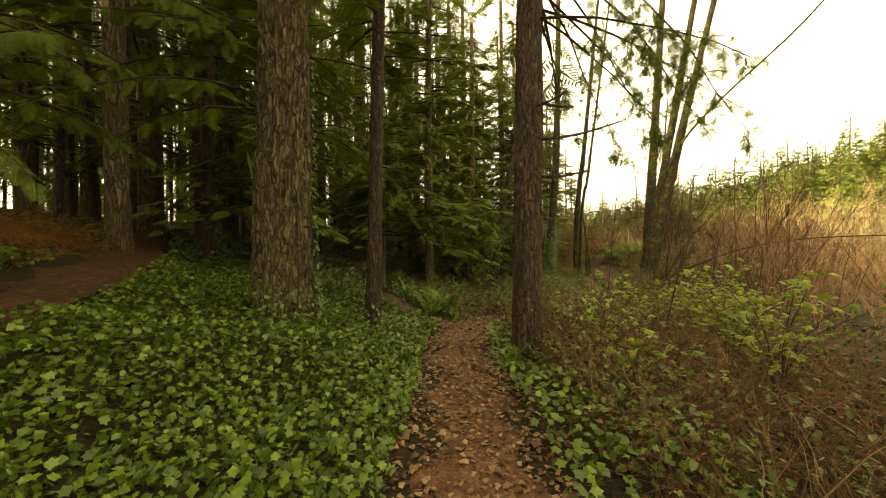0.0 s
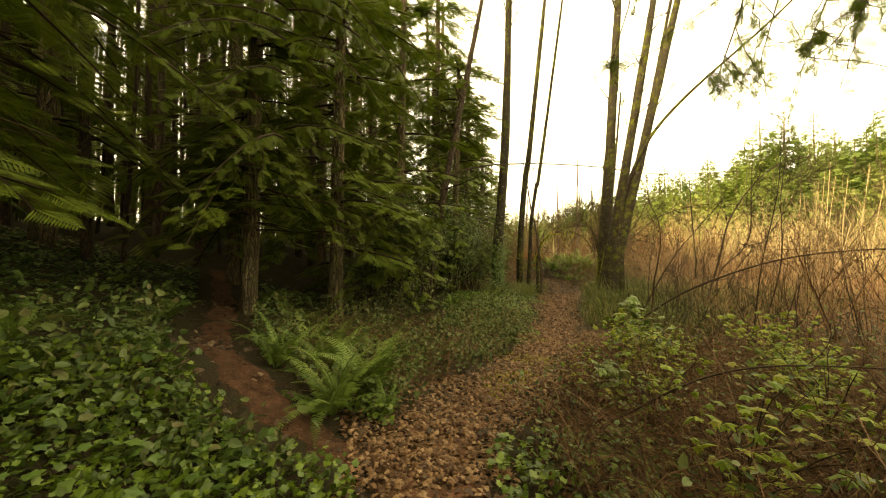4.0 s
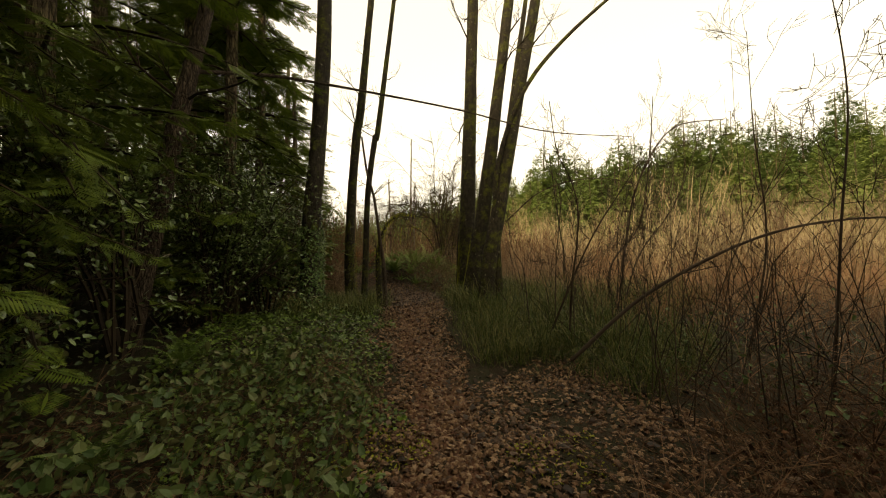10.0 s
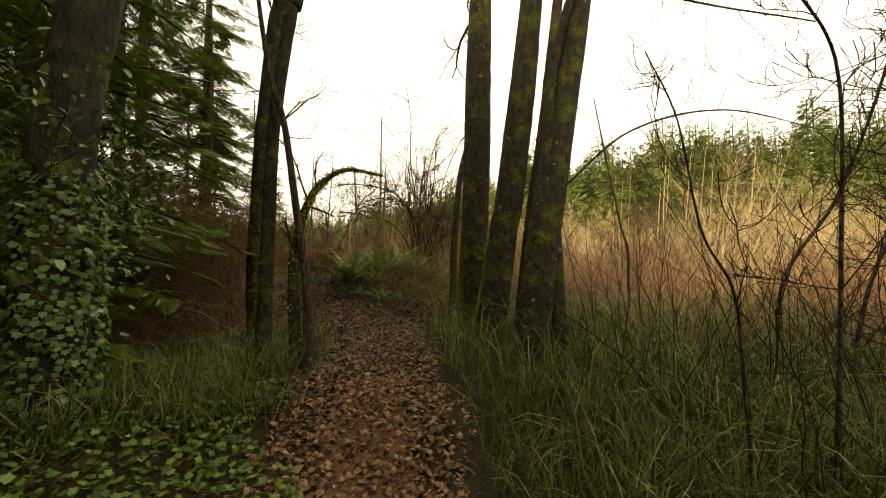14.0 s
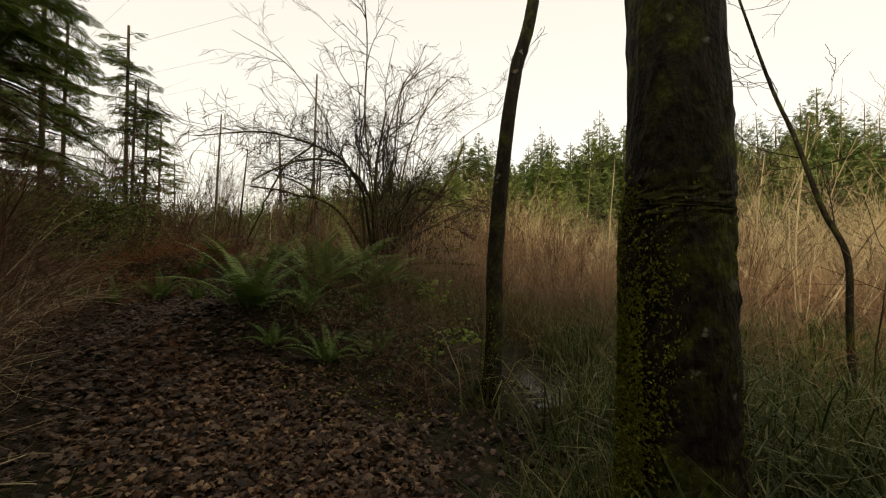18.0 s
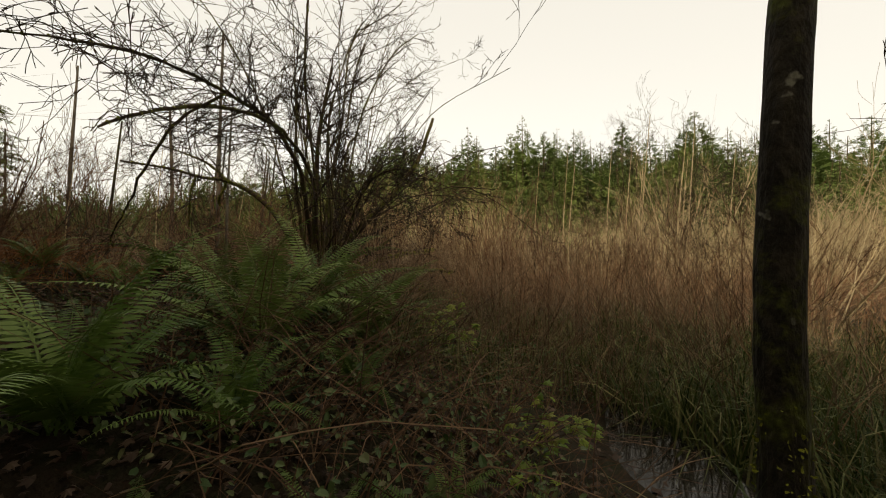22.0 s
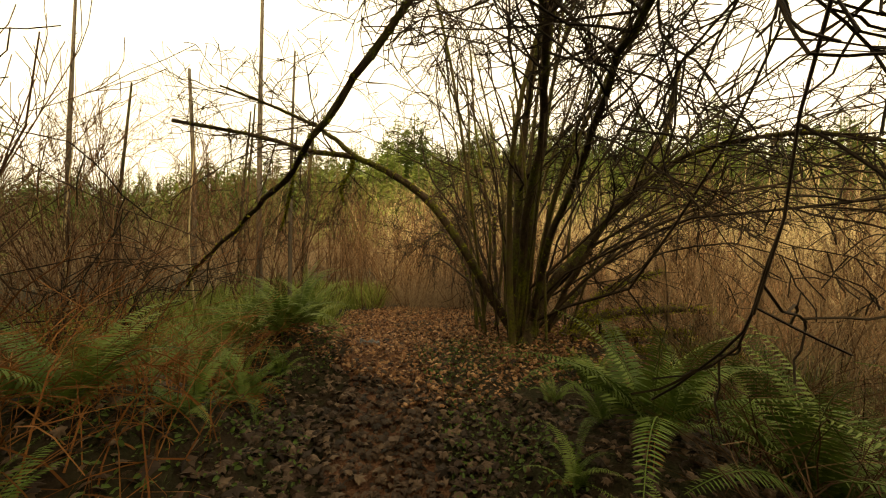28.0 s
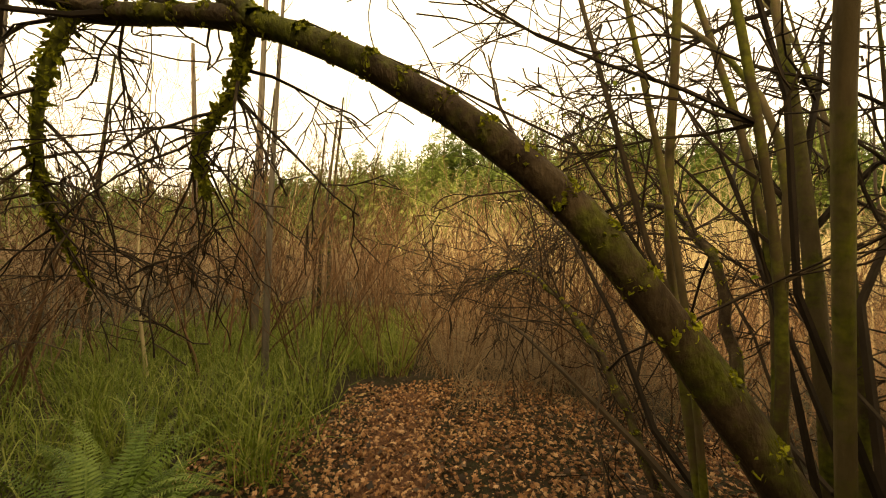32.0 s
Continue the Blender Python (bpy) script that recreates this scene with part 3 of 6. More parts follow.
class Branching:
    """Grows bare branches and gathers them as lines of 6 points."""

    def __init__(self, seed):
        self.g, self.P, self.R, self.lvl, self.ban = np.random.default_rng(seed), [], [], [], None

    def grow(self, start, way, length, r, depth, up=0.15, spread=0.7, kids=4, wig=0.16, shrink=0.62, taper=0.35):
        g = self.g
        pts, d = [np.array(start, float)], np.array(way, float)
        d /= np.linalg.norm(d)
        for i in range(5):
            d = d + g.normal(0, wig, 3) + np.array([0, 0, up * 0.25])
            d /= np.linalg.norm(d)
            pts.append(pts[-1] + d * length / 5)
        if self.ban is not None and self.ban(np.array(pts)):
            return
        self.P.append(pts)
        self.R.append(r * np.linspace(1, taper, 6))
        self.lvl.append(depth)
        if depth > 0:
            for _ in range(g.poisson(kids) + 1):
                u = g.uniform(0.25, 1.0)
                i = min(int(u * 5), 4)
                p = pts[i] + (pts[i + 1] - pts[i]) * (u * 5 - i)
                v = np.array(pts[i + 1]) - np.array(pts[i])
                v = v / np.linalg.norm(v) + g.normal(0, spread, 3)
                self.grow(p, v, length * shrink * g.uniform(0.6, 1.15) * (1.15 - 0.4 * u), r * 0.5 * (1.1 - 0.5 * u), depth - 1, up, spread, kids * 0.9, wig * 1.15, shrink, taper)

    def follow(self, pts, r0, r1, depth, kids=10, length=0.8, spread=0.8, up=0.1, side=(0, 0, 0)):
        """A set limb along pts, with smaller branches grown on it."""
        Q = bend(pts, 26)
        for a in range(0, 25, 5):
            self.P.append(list(Q[a:a + 6]))
            u = np.linspace(a / 25, (a + 5) / 25, 6)
            self.R.append(r0 + (r1 - r0) * u)
            self.lvl.append(9)
        g = self.g
        for _ in range(kids):
            u = g.uniform(0.2, 1.0)
            i = min(int(u * 25), 24)
            v = (Q[i + 1] - Q[i]) / (np.linalg.norm(Q[i + 1] - Q[i]) + 1e-9) * 0.6 + g.normal(0, spread, 3) + np.array(side)
            self.grow(Q[i], v, length * g.uniform(0.5, 1.3), max(0.005, (r0 + (r1 - r0) * u) * 0.38), depth, up, 0.75, 3)

    def arrays(self, keep, sides, thin=0.0028):
        out = []
        for fine in (True, False):
            idx = [i for i, l in enumerate(self.lvl) if keep(l) and (l > 0) == fine]
            if idx:
                P, R = np.array([self.P[i] for i in idx]), np.maximum(np.array([self.R[i] for i in idx]), thin)
                out.append(tubes(P, R, sides) if fine else tubes(P[:, [0, 2, 3, 5]], R[:, [0, 2, 3, 5]], 3))
        return join(out) if out else (np.zeros((0, 3)), np.zeros((0, 4), int))


def bare_tree(name, x, y, pts, r0, r1, label, material, seed, limbs=8, limb_len=1.6, limb_from=0.45, depth=2, sides=16, rings=50, category="tree", sink=0.12, group="", up=0.3, furrow=0.015, flare=0.35):
    """A leafless tree: trunk along pts relative to its foot, limbs and twigs."""
    ob = base(name, (x, y, gz(x, y) - sink), label, category, group)
    part("trunk", trunk_mesh("trunk", pts, r0, r1, material, sides, rings, furrow, flare, seed), ob)
    if limbs:
        b = Branching(seed)
        Q = bend(pts, 40)
        for _ in range(limbs):
            u = b.g.uniform(limb_from, 1.0)
            i = int(u * 38)
            a = b.g.uniform(0, 2 * np.pi)
            b.grow(Q[i], (np.cos(a), np.sin(a), b.g.uniform(0.1, 1.0)), limb_len * b.g.uniform(0.5, 1.2) * (1.2 - 0.5 * u), (r0 + (r1 - r0) * u) * 0.3, depth, up, 0.6, 3)
        V, F = b.arrays(lambda l: True, 4)
        part("branch_mass", mesh_np("branch_mass", V, F, M_TWIG), ob, kind="stuff")
    return ob


# the three firs beside the path at the start
t_big = fir(-2.14, 4.75, 0.35, 15, "massive fir with deeply furrowed bark and ivy round its foot", (0.004, 0.0), 0.17, 4.6, 26, 2.8, 0.45, 3, 64, 240, dead=6, azim=(-160, 60), fine=True)
t_slim = fir(-1.06, 5.3, 0.115, 12, "slim leaning fir trunk beside the path", (0.03, 0.05), 0.03, 4.6, 14, 1.6, 0.5, 5, 28, 120, bark=M_BARK_DARK, dead=5)
t_right = fir(1.0, 4.35, 0.185, 14, "dark straight fir trunk with broken branch stubs at the path", (0.028, 0.03), 0.09, 5.0, 14, 2.2, 0.5, 7, 40, 160, bark=M_BARK_DARK, dead=0, azim=(-60, 60), fine=True)
# its broken stubs
for zs, az, ln in ((2.45, -20, 0.55), (2.9, -35, 0.9), (1.95, 10, 0.3), (3.4, 15, 0.6), (3.3, -60, 0.4)):
    a = radians(az)
    p0 = np.array([0.028 * zs + 0.15 * math.cos(a), 0.03 * zs + 0.15 * math.sin(a), zs])
    Q = bend([p0, p0 + np.array([math.cos(a), math.sin(a), -0.05]) * ln * 0.5, p0 + np.array([math.cos(a + 0.2), math.sin(a + 0.2), 0.1]) * ln], 7)
    V, F = tubes(Q[None], np.linspace(0.022, 0.010, 7)[None], 6)
    part("branch_stub", mesh_np("branch_stub", V, F, M_BARK_DARK), t_right)

# firs of the dark wood; shapes are shared between copies
fir_kinds = []
for k, (r, h, low, nb, rc) in enumerate(((0.16, 17, 2.2, 70, 2.5), (0.22, 20, 2.9, 74, 2.9), (0.11, 13, 1.3, 66, 1.9), (0.19, 18, 3.4, 68, 2.7))):
    ob = fir(-14 - 3 * k, 24 + 2.5 * k, r, h, "tall shaded fir in the dense dark wood", (0.01, -0.006), 0.04, low, nb, rc, 0.62, 20 + k, 18, 60, dead=16, group="firs of the dark wood", per=12, size=0.64)
    fir_kinds.append(ob)
WOOD = [(-9.3, 11.2, 1), (-5.1, 10.2, 0), (-3.4, 15.6, 0), (-13, 13, 3), (-7, 14.5, 1), (-1.2, 17.5, 0), (0.6, 20.5, 3), (-4.6, 20, 1), (-8.5, 18, 0), (-11.5, 16.5, 3),
        (-6, 6.6, 3), (-8.8, 7.5, 0), (-12, 8, 1), (-15.5, 10, 3), (-7.8, 3.2, 1), (-11, 3.5, 3), (-5.2, 1.0, 0), (-9, -1.5, 1), (-4.4, -3.5, 3), (-14, -1, 0),
        (-1.6, -5.5, 1), (-7, -6, 3), (2.2, -6.5, 0), (-3, -10, 1), (4.6, -10, 3), (1.4, 24, 1), (-2.5, 25, 3), (3.8, 22.5, 2), 
        (3.2, 19.2, 0), (-2.2, 12.6, 0), (-18, 18, 1), (-16, 5, 0), (-20, 9, 3), (-6.5, 24, 0), (-10, 25, 1), (4.4, 26.5, 0), (1.0, 29, 3),
        (-4, 30, 1), (-17, 27, 3), (-1.9, 20.8, 2), (-6.9, 11.8, 2), (-3.9, 8.2, 2), (-10.5, 5.6, 2), (-8, 21.5, 3), (-12.5, 20, 0), (6.2, 29.5, 1), (-22, 14, 1)]
gw = np.random.default_rng(77)
for _ in range(46):  # the wood goes on behind
    dx = gw.uniform(0, 1)
    WOOD.append((-12 - 22 * dx + gw.uniform(-3, 3), gw.uniform(-8, 44), int(gw.integers(0, 4))))
for _ in range(16):
    WOOD.append((gw.uniform(-14, 5), gw.uniform(30, 48), int(gw.integers(0, 4))))
for wx, wy, k in WOOD:
    copy_thing(fir_kinds[k], Matrix.LocRotScale((wx, wy, gz(wx, wy) - 0.15), Euler((0, 0, gw.uniform(0, 6.28))), None))

# far trunks close the view between the firs
gt = np.random.default_rng(78)
tx, ty = gt.uniform(-34, 4, 420), gt.uniform(6, 52, 420)
ok = (tx < 0.3 * ty - 7.5)
tx, ty = tx[ok], ty[ok]
Q = at_ground(tx, ty)[:, None] + np.stack([np.zeros(4), np.zeros(4), np.array([-0.3, 5, 11, 17])], -1)[None] + gt.normal(0, 0.12, (len(tx), 4, 3)) * np.array([1, 1, 0])
V, F = tubes(Q, gt.uniform(0.05, 0.16, len(tx))[:, None] * np.array([[1, 0.85, 0.7, 0.5]]), 7)
tagged(new("wood_trunks", mesh_np("wood_trunks", V, F, M_BARK_DARK)), "crowd of thin dark trunks deep in the wood", "trees", kind="stuff")
# low boughs and saplings fill the shade
gu = np.random.default_rng(79)
ux, uy = gu.uniform(-26, 3, 900), gu.uniform(7, 46, 900)
ok = (ux < 0.3 * uy - 6.0) & (any_trail(ux, uy) > 1.2)
ux, uy = ux[ok], uy[ok]
V, F = strew(*SPRAY, at_ground(ux, uy) + np.stack([np.zeros(len(ux)), np.zeros(len(ux)), gu.uniform(0.2, 4.5, len(ux))], -1), rot(gu.uniform(0, 6.28, len(ux)), gu.uniform(0.2, 1.0, len(ux)), gu.normal(0, 0.5, len(ux))), gu.uniform(0.7, 1.8, len(ux)))
tagged(new("shade_foliage", mesh_np("shade_foliage", V, F, M_NEEDLE)), "dim feathery foliage between the trunks", "foliage", kind="stuff")

# young firs standing open to the sky, north-west of the mound
young = fir(14.5, 40, 0.09, 10.5, "young fir with thin upswept foliage against the sky", (0.0, 0.0), 0.03, 1.2, 64, 1.5, 0.18, 41, 12, 40, dead=0, group="young firs at the wood's edge", per=8, size=0.62)
for yx, yy, s in ((13.0, 37.5, 1.15), (16.2, 43.5, 0.95), (11.6, 40.5, 1.2), (12.4, 34.2, 0.8), (10.2, 36, 1.25), (8.8, 33.4, 1.1), (17.8, 46, 0.8), (7.4, 36.5, 1.3)):
    o = copy_thing(young, pose(yx, yy, gz(yx, yy) - 0.15, 0, 0, yx * 90))
    o.scale = (s, s, s)
# heavy-boughed firs at the wood's corner
for fx, fy, h, sd in ((8.6, 29.5, 13, 51), (6.4, 26.2, 12, 52), (5.0, 20.6, 11, 53), (3.9, 18.4, 10, 54), (-0.5, 13.0, 12, 56), (1.3, 16.2, 12, 57)):
    fir(fx, fy, 0.17, h, "heavy-boughed evergreen at the edge of the wood", (0.01, 0), 0.04, 0.9, 70, 2.6, 0.38, sd, 20, 60, dead=4, size=0.58, per=14)

fir(8.2, 27.4, 0.16, 10, "heavy-boughed evergreen at the edge of the wood", (0.01, 0), 0.04, 0.9, 80, 2.2, 0.4, 55, 20, 60, dead=4, size=0.50, per=16)

# alders along the path
bare_tree("leaning_tree", 2.2, 16.2, [(0, 0, 0), (0.45, 0.0, 2.8), (0.98, -0.05, 5.7), (2.4, -0.1, 13)], 0.15, 0.05, "dark trunk leaning out of the wood's edge", M_BARK_DARK, 65, 8, 1.8, 0.5, sides=20, rings=70)
bare_tree("alder_tree", 5.11, 16.95, [(0, 0, 0), (0.02, -0.02, 2), (0.45, 0.25, 7), (0.8, 0.5, 20)], 0.20, 0.06, "tall ivy-footed alder with dark lichened bark", M_ALDER, 61, 7, 2.0, 0.72, furrow=0.03, sides=30, rings=100)
bare_tree("alder_tree", 7.32, 19.45, [(0, 0, 0), (-0.06, 0.02, 1.2), (-0.02, 0.02, 2.4), (0.06, 0.0, 3.9), (0.22, -0.05, 5.6), (0.40, -0.1, 7.0), (1.5, -0.3, 18)], 0.155, 0.05, "mossy grey alder behind the path", M_ALDER, 62, 7, 1.6, 0.72, furrow=0.03, sides=30, rings=90)
bare_tree("alder_tree", 6.70, 17.55, [(0, 0, 0), (0.05, -0.02, 1.7), (0.10, -0.04, 3.0), (0.28, -0.12, 4.5), (0.45, -0.19, 5.5), (1.6, -0.6, 15)], 0.085, 0.03, "thin mossy alder leaning over the path", M_ALDER, 63, 6, 1.4, 0.7)
bare_tree("dead_sapling", 7.03, 17.09, [(0, 0, 0), (-0.02, 0.01, 1.1), (-0.12, 0.06, 2.0), (-0.23, 0.11, 2.9), (-0.37, 0.18, 3.5), (-0.5, 0.2, 4.4)], 0.06, 0.02, "crooked dead sapling crossing a thin alder", M_BARK_DARK, 64, 6, 0.8, 0.4)
CLUMP = [((9.62, 16.9), [(0, 0, 0), (0.09, 0.0, 1.5), (0.28, 0.02, 4), (1.6, 0.3, 20)], 0.24, 0.07, 71),
         ((9.02, 16.15), [(0, 0, 0), (0.3, -0.08, 1.6), (0.75, -0.2, 4), (3.4, -0.6, 19)], 0.205, 0.06, 72),
         ((8.78, 15.38), [(0, 0, 0), (0.2, -0.08, 1.4), (0.6, -0.2, 3.2), (3.9, -1.2, 18)], 0.19, 0.06, 73),
         ((9.38, 15.9), [(0, 0, 0), (0.32, -0.1, 2), (0.95, -0.2, 5), (3.9, -0.3, 18)], 0.10, 0.03, 74),
         ((9.1, 15.15), [(0, 0, 0), (0.0, 0.05, 1.8), (0.12, 0.1, 3.5), (0.65, -0.3, 5.4), (1.5, -1.1, 6.9), (3.3, -2.9, 9.1), (4.5, -4.0, 11)], 0.085, 0.02, 75)]
for (cx, cy), pts, r0, r1, sd in CLUMP:
    bare_tree("alder_tree", cx, cy, pts, r0, r1, "moss-sided alder trunk in a leaning clump", M_ALDER, sd, 7, 1.9, 0.74, group="leaning alder clump", flare=0.45, sides=40, furrow=0.03, rings=110)
bare_tree("alder_tree", 10.72, 18.38, [(0, 0, 0), (0.06, -0.03, 0.9), (0.07, -0.03, 1.5), (0.12, -0.10, 2.5), (0.16, -0.2, 3.3), (0.28, -0.4, 4.5), (0.6, -0.6, 9)], 0.082, 0.03, "slender crooked dark alder on the mound's foot", M_ALDER, 81, 8, 0.9, 0.82, sides=22, furrow=0.03)
bare_tree("alder_tree", 12.75, 15.5, [(0, 0, 0), (0.0, 0.02, 1.2), (0.02, 0.02, 1.9), (0.12, 0.16, 2.4), (0.24, 0.33, 3.2), (0.38, 0.5, 3.9), (0.6, 0.8, 5.4)], 0.032, 0.012, "thin bent sapling over the sedge", M_ALDER, 82, 8, 1.1, 0.3)

# hanging boughs of the nearest firs, seen close
def hanging_boughs(name, x, y, z0, z1, azim, n, reach, seed, label, droop=0.5, size=0.5, fine=True, per=14, hang=0.6):
    g = np.random.default_rng(seed)
    ob = base(name, (x, y, z0), label, "branch")
    lines, az, rc = bough_lines(g, n, 0, z1 - z0, reach, reach * 0.8, droop, 0.1, azim)
    V, F = tubes(lines, np.linspace(0.018, 0.004, 7)[None].repeat(n, 0), 4)
    part("bough_wood", mesh_np("bough_wood", V, F, M_TWIG), ob, kind="stuff")
    V, F = crown_arrays(g, lines, az, rc, per, size, SPRAY_FINE if fine else SPRAY, hang, 0.15)
    part("needle_spray", mesh_np("needle_spray", V, F, M_NEEDLE), ob)
    return ob


hanging_boughs("fir_bough", -2.5, 4.4, 3.2, 4.6, (-150, -70), 7, 1.8, 901, "green fir boughs drooping from the great fir", size=0.26, per=34, hang=0.8)
hanging_boughs("fir_bough", -1.9, 5.1, 3.1, 4.6, (10, 80), 5, 1.3, 902, "green fir boughs drooping from the great fir", 0.5, 0.36)
hanging_boughs("fir_bough", -4.6, 3.4, 2.6, 4.2, (-70, 40), 9, 1.8, 903, "green fir boughs drooping in the shade", size=0.26, per=34, hang=0.8)
hanging_boughs("fir_bough", -1.0, 9.4, 3.0, 6.0, (-160, -10), 13, 2.0, 908, "long drooping fir boughs with hanging needles", 0.8, 0.22, per=34, hang=1.0)
hanging_boughs("fir_bough", -2.6, 7.6, 3.2, 6.0, (-120, 40), 11, 1.8, 909, "long drooping fir boughs with hanging needles", 0.8, 0.22, per=34, hang=1.0)
# long sparse boughs of the dark fir, reaching out over the brush with hanging sprays
def long_boughs(x, y, z, ends, seed, label):
    g = np.random.default_rng(seed)
    ob = base("fir_bough", (x, y, z), label, "branch")
    u = np.linspace(0, 1, 7)[:, None]
    lines = []
    for ex, ey, ez in ends:
        e = np.array([ex - x, ey - y, ez - z])
        e[2] += 0.15
        lines.append(u * e + (1 - u) * np.array([0, 0, g.uniform(-0.1, 1.9)]) + np.array([0, 0, 0.55]) * (u * (1 - u)) * 1.6 + g.normal(0, 0.05, (7, 3)) * u)
    lines = np.array(lines)
    n = len(lines)
    V, F = tubes(lines, np.linspace(0.020, 0.005, 7)[None].repeat(n, 0), 5)
    part("bough_wood", mesh_np("bough_wood", V, F, M_TWIG), ob, kind="stuff")
    sub = []
    for ln in lines:
        for _ in range(18):
            q = g.uniform(0.35, 1.0) * 6
            i = min(int(q), 5)
            p = ln[i] + (ln[i + 1] - ln[i]) * (q - i)
            sub.append(p + np.linspace(0, 1, 7)[:, None] * np.array([g.normal(0, 0.28), g.normal(0, 0.28), -g.uniform(0.05, 0.55)]) + g.normal(0, 0.015, (7, 3)))
    sub = np.array(sub)
    V, F = tubes(sub, np.linspace(0.006, 0.003, 7)[None].repeat(len(sub), 0), 4)
    part("hanging_twig", mesh_np("hanging_twig", V, F, M_TWIG), ob, kind="stuff")
    az = g.uniform(0, 6.28, len(sub))
    V, F = crown_arrays(g, sub, az, np.full(len(sub), 1.0), 9, 0.20, SPRAY_FINE, 0.8, 0.05, 0.9)
    part("needle_spray", mesh_np("needle_spray", V, F, M_NEEDLE), ob)


long_boughs(1.12, 4.4, 4.5, [(4.15, 6.6, 3.45), (3.7, 7.4, 3.35), (4.05, 4.6, 2.95), (4.8, 5.7, 3.7), (3.2, 8.6, 4.1), (3.5, 4.0, 3.6), (4.6, 7.6, 3.8), (4.4, 7.0, 3.6), (3.9, 5.2, 3.3)], 904, "dark fir boughs hanging out over the brush against the sky")
hanging_boughs("fir_bough", -1.9, 12.0, 2.6, 6.0, (-120, 60), 20, 2.2, 906, "drooping fir boughs over the path's fork", 0.6, 0.30, per=30)
hanging_boughs("fir_bough", 0.4, 14.2, 1.8, 5.5, (-120, 40), 20, 2.2, 907, "drooping fir boughs at the edge of the wood", 0.6, 0.30, per=30)


# ---- low plants ----
def fan(rim, lift=0.0, fold=0.0):
    """A leaf as a fan round its middle. rim: (angle in degrees, radius)."""
    V = [(0, 0, lift)]
    for a, r in rim:
        x, y = r * math.cos(radians(a)), r * math.sin(radians(a))
        V.append((x, y, fold * abs(y) - lift * r))
    n = len(rim)
    return np.array(V), np.array([(0, i + 1, (i + 1) % n + 1) for i in range(n)])


IVY_LEAF = fan([(0, 1.0), (22, 0.62), (48, 0.86), (78, 0.52), (115, 0.68), (165, 0.40), (195, 0.40), (245, 0.68), (282, 0.52), (312, 0.86), (338, 0.62)], 0.06, 0.12)
OVATE = fan([(0, 1.0), (35, 0.62), (80, 0.45), (140, 0.55), (220, 0.55), (280, 0.45), (325, 0.62)], 0.0, 0.28)
MAPLE = fan([(0, 1.0), (16, 0.55), (40, 0.95), (66, 0.5), (95, 0.8), (150, 0.35), (210, 0.35), (265, 0.8), (294, 0.5), (320, 0.95), (344, 0.55)], 0.12, -0.16)
TORN = fan([(0, 1.0), (50, 0.5), (85, 0.75), (150, 0.6), (200, 0.8), (260, 0.5), (310, 0.85)], 0.15, 0.25)


def field(n, x0, x1, y0, y1, keep, g):
    """n places at random in a rectangle where keep(x, y) holds."""
    xs, ys = np.empty(0), np.empty(0)
    for _ in range(60):
        x, y = g.uniform(x0, x1, n), g.uniform(y0, y1, n)
        ok = keep(x, y)
        xs, ys = np.concatenate([xs, x[ok]]), np.concatenate([ys, y[ok]])
        if len(xs) >= n:
            break
    return xs[:n], ys[:n]


def leaf_bed(name, n, box, keep, tpl, size, height, material, label, category, seed, tilt=0.45, hump=0.0):
    g = np.random.default_rng(seed)
    x, y = field(n, *box, keep, g)
    n = len(x)
    h = height[0] + (height[1] - height[0]) * g.random(n) ** 1.5
    h = h * (1 + hump * lump(x, y, 1.3))
    P = at_ground(x, y, 0.04) + np.stack([np.zeros(n), np.zeros(n), h], -1)
    R = rot(g.uniform(0, 6.28, n), g.normal(0.1, tilt, n), g.normal(0, tilt, n))
    V, F = strew(*tpl, P, R, g.uniform(size[0], size[1], n))
    return tagged(new(name, mesh_np(name, V, F, material)), label, category, kind="stuff")


def dl(x, y):
    return off_trail(x, y)


leaf_bed("ivy_carpet", 40000, (-5.0, 0.3, 0.0, 8.0), lambda x, y: (dl(x, y) < -0.42 - 0.10 * lump(x, y, 3)) & (any_trail(x, y) > 0.46), IVY_LEAF, (0.018, 0.042), (0.02, 0.19), M_IVY,
         "thick carpet of bright green ivy leaves beside the path", "ivy", 101, 0.62, 0.7)
leaf_bed("ivy_carpet", 9000, (-10, -0.6, 6.5, 16), lambda x, y: any_trail(x, y) > 0.5, IVY_LEAF, (0.035, 0.075), (0.03, 0.18), M_IVY_DARK,
         "shaded ivy spreading under the firs", "ivy", 102, 0.4, 0.5)
leaf_bed("ivy_carpet", 4200, (0.5, 3.2, 0.4, 7.2), lambda x, y: (dl(x, y) > 0.42) & (dl(x, y) < 1.7 + 0.5 * lump(x, y, 2)), IVY_LEAF, (0.026, 0.052), (0.03, 0.22), M_IVY,
         "patchy ivy on the bank at the dark fir's foot", "ivy", 103, 0.45, 0.5)
leaf_bed("ivy_carpet", 11000, (2.4, 6.6, 11.6, 17.5), lambda x, y: (dl(x, y) < -0.6 - 0.35 * lump(x, y, 2.3)) & (dl(x, y) > -3.4), IVY_LEAF, (0.018, 0.042), (0.0, 0.16), M_IVY,
         "ivy spreading round the foot of the alder", "ivy", 104, 0.42, 0.5)
leaf_bed("bramble_leaves", 13000, (-2.5, 4.5, 6.8, 14.5), lambda x, y: (dl(x, y) < -0.55 - 0.3 * lump(x, y, 2)) & (dl(x, y) > -4.5) & (any_trail(x, y) > 0.5), OVATE, (0.022, 0.062), (0.03, 0.50), M_BRAMBLE,
         "low tangled bramble and salal leaves in shade", "undergrowth", 105, 0.7, 0.9)
